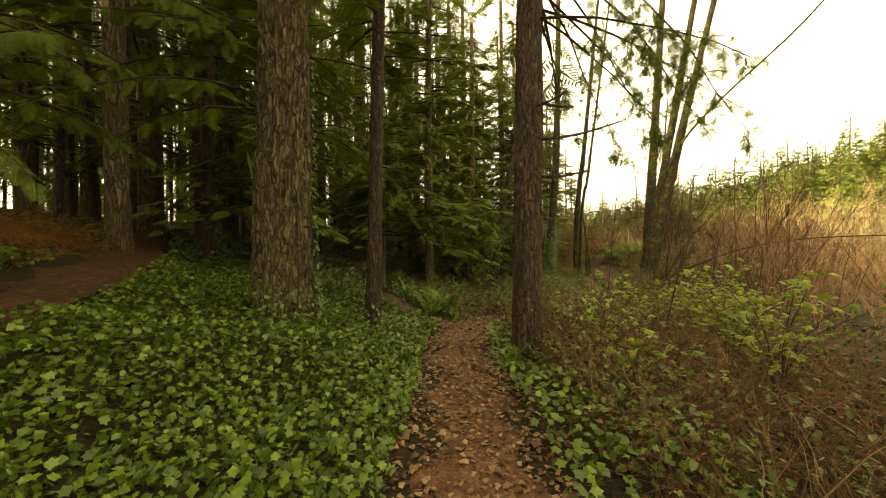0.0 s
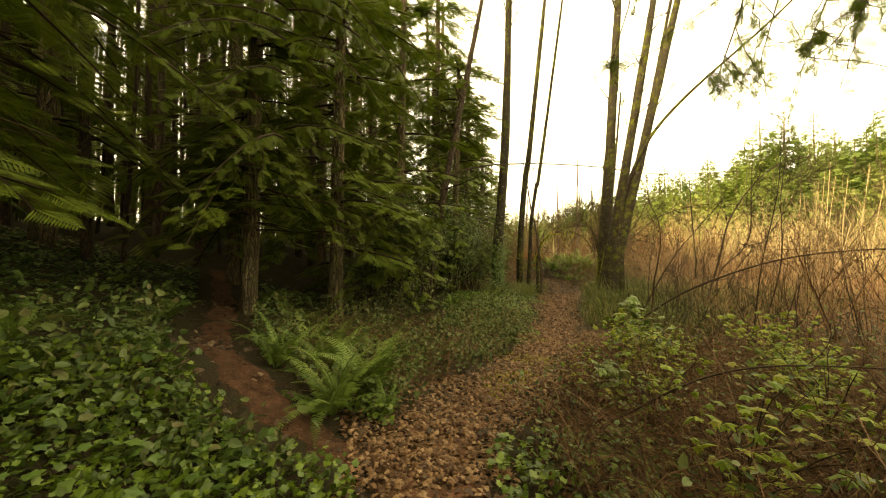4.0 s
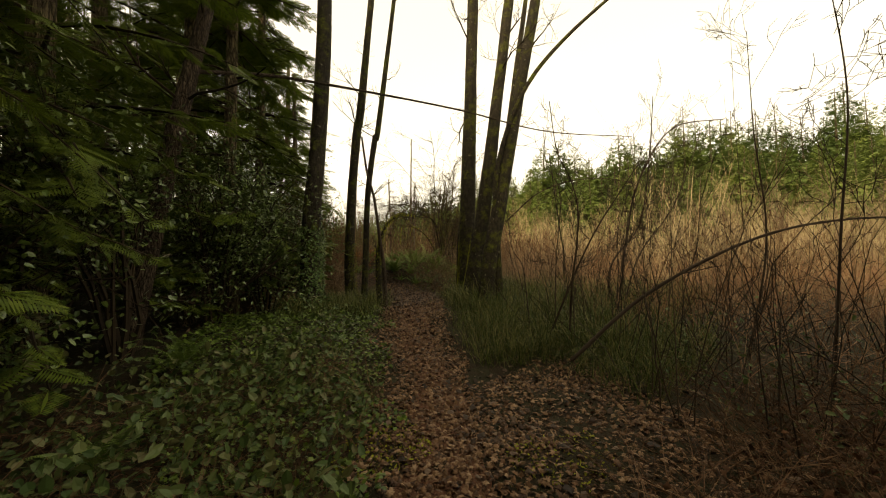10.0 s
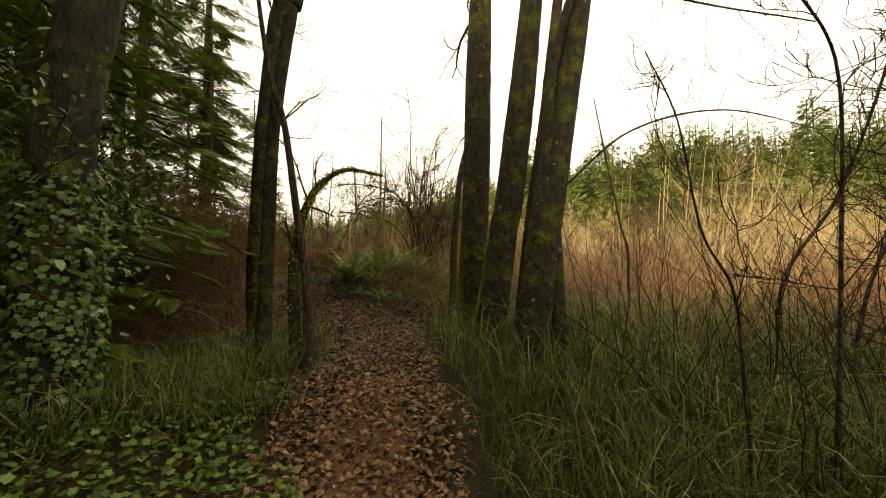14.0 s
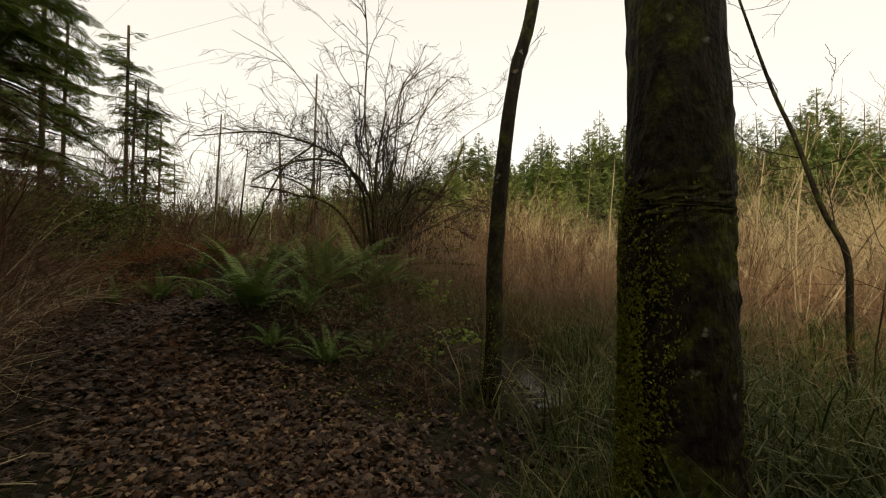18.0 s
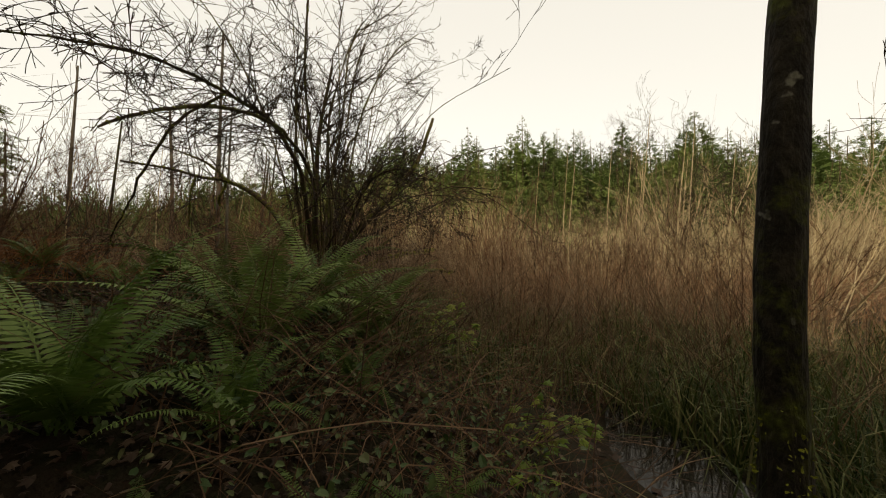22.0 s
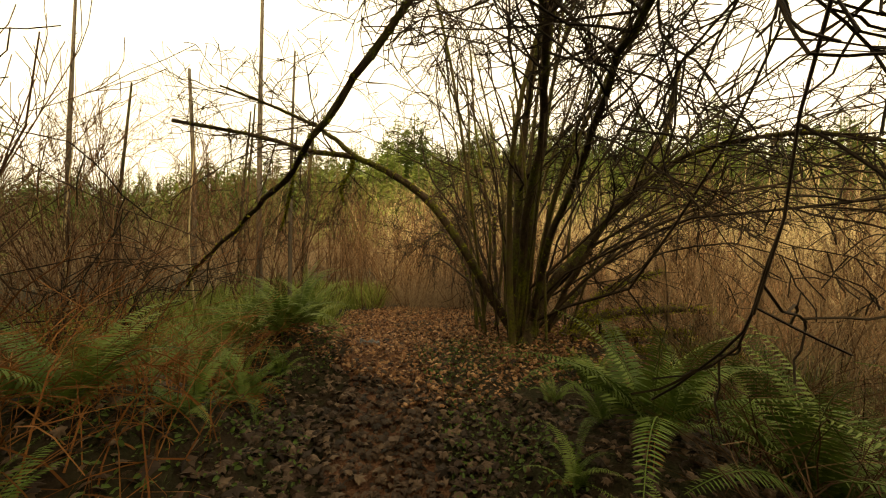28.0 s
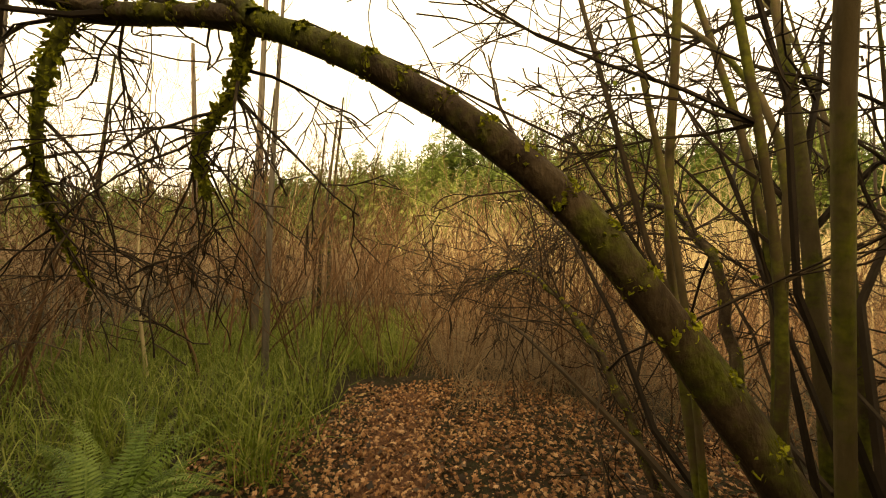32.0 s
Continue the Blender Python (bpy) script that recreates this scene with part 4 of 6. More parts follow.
leaf_bed("bramble_leaves", 8200, (0.9, 7.5, -0.5, 11.0), lambda x, y: (dl(x, y) > 0.6 + 1.7 * np.clip((y - 8.6) / 0.8, 0, 1)) & (dl(x, y) < 4.6), OVATE, (0.018, 0.040), (0.05, 0.75), M_BRAMBLE,
         "straggling bramble leaves over dead brush", "undergrowth", 106, 0.6, 0.5)
leaf_bed("bramble_leaves", 5200, (5.0, 10.8, 23, 30), lambda x, y: (dl(x, y) < -1.2) & (lump(x, y, 1.6, 0.4) > -0.3), OVATE, (0.018, 0.042), (0.03, 0.7), M_BRAMBLE,
         "sparse leaves among the brown thicket", "undergrowth", 107, 0.7, 0.5)

# fallen leaves
leaf_bed("leaf_litter", 7000, (-0.6, 1.2, -1.5, 8.5), lambda x, y: np.abs(dl(x, y)) < 0.62, TORN, (0.012, 0.036), (-0.03, 0.0), M_LITTER,
         "scattered brown leaf scraps on the earth path", "leaves", 111, 0.2)
leaf_bed("leaf_litter", 36000, (-0.5, 10.5, 6.8, 20.5), lambda x, y: (np.abs(dl(x, y)) < 0.70 + 0.25 * lump(x, y, 2)) | ((dl(x, y) > 0) & (dl(x, y) < 2.4) & (y > 8.8) & (y < 12.8)), MAPLE, (0.016, 0.046), (-0.03, 0.03), M_LITTER,
         "wet brown fallen leaves matted on the path", "leaves", 112, 0.45)
leaf_bed("leaf_litter", 23000, (6.5, 13.8, 16.5, 26), lambda x, y: (np.abs(dl(x, y)) < 2.6 + 0.4 * lump(x, y, 1.5)), MAPLE, (0.018, 0.050), (-0.02, 0.05), M_WETLEAF_SHADED,
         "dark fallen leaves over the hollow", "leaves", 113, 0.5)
leaf_bed("leaf_litter", 36000, (12, 20.5, 21.5, 29.6), lambda x, y: (np.hypot((x - 16.2) / 3.9, (y - 26.2) / 2.8) < 1 + 0.15 * lump(x, y, 2)) & (x + 0.3 * (y - 25) > 13.5 + 0.3 * lump(x, y, 2.5)), MAPLE, (0.014, 0.042), (-0.03, 0.05), M_RUSSET,
         "russet carpet of fallen leaves under the hazel", "leaves", 114, 0.5)


leaf_bed("ground_moss", 9000, (11.4, 15.2, 22.6, 27.2), lambda x, y: (np.abs(dl(x, y)) > 0.42) & (np.hypot(x - 15.7, y - 24.5) > 0.5) & (lump(x, y, 1.6, 0.7) > -0.1), OVATE, (0.010, 0.026), (-0.01, 0.06), M_FERN,
         "low green moss and seedlings on the bank", "moss", 116, 0.5)
leaf_bed("ground_moss", 2600, (6.5, 11.5, 16.8, 20.4), lambda x, y: (np.abs(dl(x, y)) > 0.4) & (lump(x, y, 1.4, 2.1) > 0.35), OVATE, (0.008, 0.022), (-0.03, 0.03), M_MOSS,
         "yellow-green moss patches among the leaves", "moss", 117, 0.5)


leaf_bed("ground_moss", 2600, (1.6, 5.4, 8.4, 12.4), lambda x, y: (np.abs(dl(x, y)) < 1.3) & (lump(x, y, 1.7, 1.2) > 0.42), OVATE, (0.008, 0.024), (-0.02, 0.03), M_MOSS,
         "yellow-green moss patches on the leafy path", "moss", 118, 0.5)


leaf_bed("leaf_litter", 11000, (14.2, 19.5, 21.2, 24.9), lambda x, y: (dl(x, y) > 1.2) & (np.hypot((x - 16.4) / 2.6, (y - 23.2) / 1.9) < 1 + 0.2 * lump(x, y, 2)), MAPLE, (0.016, 0.042), (-0.03, 0.05), M_RUSSET,
         "russet fallen leaves among the mossy limbs", "leaves", 119, 0.5)
leaf_bed("ground_moss", 5200, (14.4, 18.5, 21.4, 24.6), lambda x, y: (dl(x, y) > 1.2) & (lump(x, y, 1.8, 0.3) > 0.1), OVATE, (0.008, 0.022), (-0.01, 0.05), M_MOSS,
         "green moss among the fallen limbs", "moss", 120, 0.5)


# ferns
def frond_mesh(name, length, seed, material, pairs=26, arch=1.0):
    g = np.random.default_rng(seed)
    k = 14
    u = np.linspace(0, 1, k)
    ang = np.radians(62 - 95 * arch * u ** 1.2)
    dx, dz = np.cos(ang) * length / (k - 1), np.sin(ang) * length / (k - 1)
    X, Z = np.concatenate([[0], np.cumsum(dx[:-1])]), np.concatenate([[0], np.cumsum(dz[:-1])])
    Y = 0.04 * length * np.sin(u * 3 + seed)
    line = np.stack([X, Y, Z], -1)
    Vt, Ft = tubes(line[None], np.linspace(0.005, 0.0015, k)[None], 3)
    Vt = Vt.reshape(-1, 3)
    Ft = np.concatenate([Ft[:, [0, 1, 2]], Ft[:, [0, 2, 3]]])
    pcs = [(Vt, Ft)]
    us = np.linspace(0.10, 0.985, pairs)
    pin = np.array([(0, 0, 0), (0.3, 0.095, 0.03), (0.7, 0.065, 0.01), (1.0, 0.0, -0.06), (0.7, -0.055, 0.01), (0.3, -0.08, 0.03)])
    pf = np.array([(0, 5, 1), (1, 5, 4), (1, 4, 2), (2, 4, 3)])
    P = np.stack([np.interp(us, u, line[:, i]) for i in range(3)], -1)
    slope = np.interp(us, u, ang)
    ln = length * 0.135 * np.minimum(1, us / 0.16 + 0.25) * (1.04 - us) ** 0.75 + 0.006
    for s in (-1, 1):
        yaw = s * (1.30 + g.normal(0, 0.05, pairs))
        R = rot(yaw, g.normal(0.22, 0.08, pairs), np.full(pairs, -s * 0.1))
        tilt = rot(np.zeros(pairs), -slope, np.zeros(pairs))
        pcs.append(strew(pin, pf, P, np.einsum("nij,njk->nik", tilt, R), ln))
    V, F = join(pcs)
    return mesh_np(name, V, F, material)


FRONDS = [frond_mesh("frond", 0.95, s, M_FERN, 38, a) for s, a in ((1, 0.95), (2, 0.75), (3, 1.1), (4, 0.6))]
BROWN_FRONDS = [frond_mesh("frond", 0.7, s, M_DEADFERN, 20, a) for s, a in ((5, 1.5), (6, 1.35))]
gf = np.random.default_rng(501)


def fern(x, y, size, n=16, label="lush green sword fern with arching fronds", toward=None, dz=0.0, dead=0, flat=0.0):
    ob = base("fern", (x, y, gz(x, y) + dz), label, "fern", "sword ferns")
    for i in range(n):
        az = i * 360 / n + gf.uniform(-14, 14) if toward is None else toward + gf.uniform(-95, 95)
        me = FRONDS[gf.integers(0, 4)]
        f = new("frond", me)
        f.parent = ob
        s = size * gf.uniform(0.7, 1.12)
        f.matrix_basis = Matrix.LocRotScale((gf.normal(0, 0.02), gf.normal(0, 0.02), 0.03), Euler((gf.normal(0, 0.15), radians(gf.uniform(-26, 22) + flat), radians(az))), (s, s, s))
    for i in range(dead):
        f = new("dead_frond", BROWN_FRONDS[i % 2])
        f.parent = ob
        s = size * gf.uniform(0.7, 1.1)
        tagged(f, "rust-brown withered frond")
        f.matrix_basis = Matrix.LocRotScale((0, 0, 0.05), Euler((0, radians(gf.uniform(10, 40)), gf.uniform(0, 6.28))), (s, s, s))
    return ob


for fx, fy, s, n, dead in ((0.05, 8.45, 1.12, 24, 0), (-0.4, 9.2, 1.1, 20, 0), (-0.8, 10.2, 0.95, 16, 0), (0.4, 9.9, 0.8, 14, 0), (-1.1, 11.3, 0.9, 14, 0), (0.75, 4.0, 0.5, 11, 0), (1.22, 4.05, 0.45, 10, 0), (-0.9, 12.2, 0.8, 14, 0), (-1.7, 13.4, 0.8, 12, 0),
                           (-3.2, 8.6, 0.8, 12, 0), (-4.4, 9.6, 0.8, 12, 0), (-2.9, 10.9, 0.7, 12, 0), (-6.2, 9.6, 0.8, 12, 0), (0.1, 10.2, 0.7, 12, 0), (-0.25, 7.95, 0.95, 22, 0),
                           (0.6, 11.2, 0.6, 10, 0), (0.2, 9.3, 0.55, 12, 0), (2.1, 13.1, 0.7, 12, 0), (2.7, 14.6, 0.8, 12, 0), (0.9, 9.9, 0.5, 10, 0), (1.6, 11.0, 0.5, 10, 0), (1.1, 10.6, 0.6, 11, 0), (2.4, 12.0, 0.45, 10, 0), (0.2, 8.0, 0.5, 12, 0), (-0.9, 8.7, 0.8, 14, 0)):
    fern(fx, fy, s, n, dead=dead)
# the mound's ferns
for fx, fy, s, n, dead in ((9.95, 21.15, 1.15, 20, 0), (10.35, 20.6, 0.75, 14, 0), (10.0, 19.8, 0.6, 12, 1), (10.5, 19.6, 0.55, 11, 0), (9.8, 20.4, 0.5, 10, 1), (11.0, 20.35, 0.6, 12, 0), (10.9, 21.1, 1.25, 22, 0), (11.6, 20.7, 1.1, 18, 1), (11.9, 21.5, 1.3, 22, 0), (12.3, 22.2, 1.25, 20, 1), (11.3, 21.9, 1.2, 20, 0), (13.0, 22.6, 1.05, 18, 2), 
                           (11.5, 22.75, 0.85, 14, 2), (13.0, 23.35, 1.05, 18, 2), (10.9, 25.1, 0.6, 12, 0), (11.6, 25.7, 0.75, 13, 2), (12.1, 26.3, 0.85, 14, 0), (12.8, 26.6, 0.9, 15, 1), (13.5, 26.95, 0.9, 16, 2), (13.3, 26.3, 0.8, 14, 7), (12.6, 25.95, 0.7, 12, 5), (13.1, 27.7, 0.95, 15, 0),
                           (10.1, 24.4, 0.75, 13, 0), (10.6, 24.1, 0.6, 11, 0), (9.5, 24.3, 0.6, 11, 1), (14.2, 27.35, 0.8, 14, 1), (9.2, 24.9, 0.5, 9, 0), (14.3, 23.1, 0.7, 12, 0), (13.7, 22.6, 0.9, 14, 0), (14.0, 26.65, 0.95, 16, 0), (13.5, 26.3, 0.85, 15, 1), (14.7, 27.3, 0.95, 16, 0), (15.15, 28.5, 1.15, 20, 0), (15.5, 28.95, 1.0, 18, 0), (14.75, 28.3, 1.0, 16, 0), (14.95, 27.9, 0.9, 16, 0), (15.7, 28.6, 0.7, 13, 0), (12.0, 25.6, 0.5, 10, 0), (11.2, 25.3, 0.5, 10, 1), (10.2, 22.4, 0.5, 9, 0), (13.2, 23.6, 0.5, 10, 0), (13.7, 23.9, 0.4, 9, 0), (12.6, 23.75, 0.4, 9, 1), (14.2, 23.6, 0.6, 11, 1), (12.2, 23.4, 0.5, 10, 0), (12.5, 25.8, 0.5, 11, 1), (13.0, 26.0, 0.4, 9, 0)):
    fern(fx, fy, s, n, dead=dead, flat=-2)


# grass and sedge
BLADE = (np.array([(-0.010, 0, 0), (0.010, 0, 0), (-0.008, 0.10, 0.38), (0.008, 0.10, 0.38), (-0.005, 0.34, 0.66), (0.005, 0.34, 0.66), (0, 0.72, 0.70)]),
         np.array([(0, 1, 3), (0, 3, 2), (2, 3, 5), (2, 5, 4), (4, 5, 6)]))


def grass_bed(name, n, box, keep, size, material, label, seed, tuft=12, spread=0.10):
    g = np.random.default_rng(seed)
    m = n // tuft
    x, y = field(m, *box, keep, g)
    m = len(x)
    x, y = np.repeat(x, tuft) + g.normal(0, spread, m * tuft), np.repeat(y, tuft) + g.normal(0, spread, m * tuft)
    n = len(x)
    R = rot(g.uniform(0, 6.28, n), g.normal(0, 0.25, n), g.normal(0.1, 0.45, n))
    s = g.uniform(size[0], size[1], n)
    V, F = strew(*BLADE, at_ground(x, y, 0.0), R, s)
    return tagged(new(name, mesh_np(name, V, F, material)), label, "grass", kind="stuff")


grass_bed("sedge", 15000, (4.6, 13.5, 10.8, 17.6), lambda x, y: (dl(x, y) > 0.85 + 0.15 * lump(x, y, 2) + 1.25 * np.clip((13.2 - y) / 0.9, 0, 1)) & (dl(x, y) < 4.2), (0.25, 0.58), M_GRASS, "arching dark green sedge along the wet margin", 121)
grass_bed("sedge", 11000, (10.2, 17, 12.5, 18.6), lambda x, y: (dl(x, y) > 1.6) & (np.hypot(x - 11.6, y - 18.1) > 0.9), (0.5, 1.0), M_GRASS, "tall sedge standing beside the puddle", 122)
grass_bed("sedge", 3600, (2.2, 8, 14.5, 19.2), lambda x, y: (dl(x, y) < -0.75 - 0.2 * lump(x, y, 2)) & (y > 16.3) & (dl(x, y) > -2.6), (0.35, 0.7), M_GRASS, "loose grass tufts among the ivy", 123)
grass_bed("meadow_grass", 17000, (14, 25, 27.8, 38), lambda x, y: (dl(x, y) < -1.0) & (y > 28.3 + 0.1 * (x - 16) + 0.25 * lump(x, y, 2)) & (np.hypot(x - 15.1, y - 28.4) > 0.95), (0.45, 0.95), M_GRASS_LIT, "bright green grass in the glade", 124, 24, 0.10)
grass_bed("meadow_grass", 3000, (9.5, 14.6, 26.8, 34), lambda x, y: dl(x, y) < -1.6, (0.4, 0.8), M_GRASS, "rough grass on the bank", 125)
grass_bed("moss_tufts", 700, (9.2, 10.0, 16.9, 17.5), lambda x, y: np.hypot(x - 9.55, y - 17.2) < 0.32, (0.12, 0.24), M_MOSS, "yellow-green moss hummock at the alder's foot", 126, 10, 0.05)


grass_bed("sedge", 5200, (4.6, 15, 10.8, 17.8), lambda x, y: (dl(x, y) > 0.95 + 0.2 * lump(x, y, 2) + 1.25 * np.clip((13.2 - y) / 0.9, 0, 1)) & (dl(x, y) < 4.6) & (np.abs(dl(x, y)) > 1.25), (0.5, 0.85), M_GRASS, "long arching sedge blades", 127, 18, 0.05)
leaf_bed("bramble_leaves", 6200, (9.8, 13.4, 19.0, 22.2), lambda x, y: (dl(x, y) > 0.95) & (np.hypot(x - 12.0, y - 18.5) > 1.1), OVATE, (0.014, 0.034), (0.02, 0.42), M_BRAMBLE,
         "dark leafy tangle over the mound", "undergrowth", 128, 0.6, 0.5)


# brush: thin curved stalks
def stalks(n, box, keep, length, r, lean, curl, g, k=6, dz=0.0):
    x, y = field(n, *box, keep, g)
    n = len(x)
    az = g.uniform(0, 6.28, n)
    ln = g.uniform(length[0], length[1], n) * (1 + 0.30 * lump(x, y, 0.55, 1.0))
    th = np.abs(g.normal(lean, 0.3, n))
    cu = g.normal(curl, 0.4, n)
    u = np.linspace(0, 1, k)
    a = th[:, None] + cu[:, None] * u
    st = ln[:, None] / (k - 1)
    hx = np.cumsum(np.sin(a) * st, 1) - np.sin(a) * st
    hz = np.cumsum(np.cos(a) * st, 1) - np.cos(a) * st
    jig = g.normal(0, 0.02, (2, n, k)) * ln[:, None] * u
    P = np.stack([x[:, None] + np.cos(az)[:, None] * hx + jig[0], y[:, None] + np.sin(az)[:, None] * hx + jig[1], (ground(x, y) + dz)[:, None] + np.abs(hz)], -1)
    R = (r * g.uniform(0.6, 1.3, n))[:, None] * np.linspace(1, 0.35, k)[None]
    free = (np.abs(off_trail(P[:, 3, 0], P[:, 3, 1])) > 0.62) & (np.abs(off_trail(P[:, 5, 0], P[:, 5, 1])) > 0.62)
    return P[free], R[free]


def brush(name, n, box, keep, length, r, lean, curl, material, label, seed, twigs=0, category="undergrowth", twig_len=0.25):
    g = np.random.default_rng(seed)
    P, R = stalks(n, box, keep, length, r, lean, curl, g)
    pcs = [tubes(P, R, 3)]
    if twigs:
        m = len(P) * twigs
        i = np.repeat(np.arange(len(P)), twigs)
        j = g.integers(2, 5, m)
        a = P[i, j] + (P[i, j + 1] - P[i, j]) * g.random(m)[:, None]
        d = (P[i, j + 1] - P[i, j])
        d /= np.linalg.norm(d, axis=1, keepdims=True) + 1e-9
        d = d + g.normal(0, 0.55, (m, 3))
        L = twig_len * g.uniform(0.5, 1.5, m) * (np.linalg.norm(P[i, -1] - P[i, 0], axis=1))
        Q = a[:, None] + d[:, None] * L[:, None, None] * np.linspace(0, 1, 3)[None, :, None]
        Q[:, 1] += g.normal(0, 0.06, (m, 3)) * L[:, None]
        pcs.append(tubes(Q, R[i, j][:, None] * np.array([[0.6, 0.45, 0.25]]), 3))
    V, F = join(pcs)
    return tagged(new(name, mesh_np(name, V, F, material)), label, category, kind="stuff")


leaf_bed("matted_bracken", 15000, (0.7, 6.5, 0.5, 10.0), lambda x, y: (dl(x, y) > 0.65) & (dl(x, y) < 3.6), TORN, (0.008, 0.026), (0.02, 0.40), M_MAT, "matted rust-brown dead bracken leaf", "undergrowth", 130, 0.9, 0.6)
brush("dead_bracken", 8000, (0.9, 7.0, -0.5, 10.2), lambda x, y: (dl(x, y) > 0.8) & (dl(x, y) < 4.4), (0.35, 1.35), 0.0034, 0.7, 1.2, M_BRACKEN, "tangle of dead brown bracken stalks beside the path", 131, 3)
brush("dead_bracken", 3600, (-1.5, 4.4, 7.6, 14), lambda x, y: (dl(x, y) < -0.6) & (dl(x, y) > -4) & (any_trail(x, y) > 0.6), (0.3, 0.9), 0.0032, 0.8, 1.0, M_BRACKEN, "dry stalks among the brambles", 132, 2)
brush("dead_bracken", 4200, (4.6, 9.0, 20.2, 28), lambda x, y: (dl(x, y) < -1.15) & (dl(x, y) > -4.6) & (np.hypot(x - 8.9, y - 21) > 1.2), (0.6, 1.7), 0.0042, 0.6, 1.2, M_CANE, "dense brown thicket of dead bracken and bramble canes", 133, 4, twig_len=0.3)
brush("dead_bracken", 1300, (5.2, 8.4, 20.4, 26.5), lambda x, y: (dl(x, y) < -1.3) & (dl(x, y) > -4.2), (1.4, 3.0), 0.0045, 0.35, 0.7, M_BRACKEN, "tall bare brown stems crowding the hollow", 137, 7, twig_len=0.3)
brush("bramble_canes", 240, (6.9, 8.7, 20.2, 25.0), lambda x, y: (dl(x, y) < -1.1) & (dl(x, y) > -2.6), (0.8, 1.9), 0.0055, 0.8, 1.0, M_PALE, "pale dry bramble canes criss-crossing the thicket", 138, 2, twig_len=0.35)
brush("dead_bracken", 3200, (7.4, 13, 24.2, 28.5), lambda x, y: (dl(x, y) < -0.8) & (dl(x, y) > -4.5), (0.25, 0.8), 0.004, 0.7, 1.2, M_DEADFERN, "rusty dead bracken on the bank", 134, 4)
brush("dead_bracken", 1500, (16, 22, 24.2, 29.5), lambda x, y: (dl(x, y) > 0.6) & (np.hypot((x - 15.8) / 4.0, (y - 25.6) / 2.7) > 0.85), (0.5, 1.5), 0.004, 0.5, 0.9, M_SPIREA, "reddish dry brush beyond the leaf carpet", 135, 4)
brush("dead_bracken", 500, (-7, -3.2, 3.6, 8.2), lambda x, y: off_trail(x, y, SIDE) < -0.5, (0.3, 0.7), 0.004, 0.7, 1.2, M_DEADFERN, "rust-brown dead bracken under the firs", 136, 4)

leaf_bed("leaf_litter", 6500, (7, 13.6, 16.8, 25.6), lambda x, y: np.abs(dl(x, y)) < 0.75, MAPLE, (0.028, 0.07), (-0.02, 0.03), M_WETLEAF_SHADED, "trodden dark leaves along the hollow path", "leaves", 115, 0.28)
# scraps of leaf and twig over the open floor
leaf_bed("floor_debris", 14000, (-4, 20, 2, 32), lambda x, y: (np.abs(dl(x, y)) < 6.5), TORN, (0.02, 0.06), (-0.02, 0.05), M_WETLEAF_SHADED, "dark leaf scraps littering the floor", "leaves", 141, 0.35)
grass_bed("sedge", 5200, (11.6, 16, 17.6, 22.6), lambda x, y: (dl(x, y) > 2.4) & (x + 0.4 * y > 19.6) & (np.hypot(x - 12.0, y - 18.5) > 1.1), (0.35, 0.75), M_GRASS, "grass on the mound's far side", 142)
brush("dead_bracken", 2200, (9.6, 15, 18.6, 23.0), lambda x, y: (dl(x, y) > 1.0) & (np.hypot(x - 12.0, y - 18.5) > 1.1), (0.4, 1.2), 0.004, 0.7, 1.1, M_BRACKEN, "dead stalks and twigs over the mound", 143, 3)
brush("spirea_thicket", 1600, (12.5, 20, 15.5, 24), lambda x, y: (dl(x, y) > 3.0) & (np.hypot(x - 15, y - 24.4) > 1.6), (0.8, 1.8), 0.005, 0.2, 0.3, M_SPIREA, "reddish hardhack stems behind the mound", 144, 3, "thicket", 0.3)


# ---- bright-leaved canes beside the path ----
def cane_bush(x, y, h, n, leaves, seed, label, size=(0.030, 0.068), material=None, spread=0.5, group="thimbleberry canes", lean=(0, 0)):
    """Arching canes that carry lobed leaves."""
    g = np.random.default_rng(seed)
    ob = base("thimbleberry_bush", (x, y, gz(x, y) - 0.03), label, "bush", group)
    k = 7
    az = g.uniform(0, 6.28, n)
    u = np.linspace(0, 1, k)
    hh = h * g.uniform(0.6, 1.1, n)
    out = spread * g.uniform(0.3, 1.3, n)
    P = np.stack([(np.cos(az) * out)[:, None] * u ** 1.6 + lean[0] * u + g.normal(0, 0.012, (n, k)),
                  (np.sin(az) * out)[:, None] * u ** 1.6 + lean[1] * u + g.normal(0, 0.012, (n, k)), hh[:, None] * (u - 0.22 * u ** 3)], -1)
    V, F = tubes(P, np.linspace(0.006, 0.002, k)[None].repeat(n, 0), 4)
    part("cane_mass", mesh_np("cane_mass", V, F, M_TWIG), ob, kind="stuff")
    i, j = g.integers(0, n, leaves), g.integers(2, k - 1, leaves)
    Q = P[i, j] + (P[i, j + 1] - P[i, j]) * g.random(leaves)[:, None] + g.normal(0, 0.09, (leaves, 3)) * np.array([1, 1, 0.6])
    V, F = strew(*MAPLE, Q, rot(g.uniform(0, 6.28, leaves), g.normal(0.3, 0.35, leaves), g.normal(0, 0.35, leaves)), g.uniform(*size, leaves))
    part("leafage", mesh_np("leafage", V, F, material or M_BRIGHT), ob, kind="stuff")
    return ob


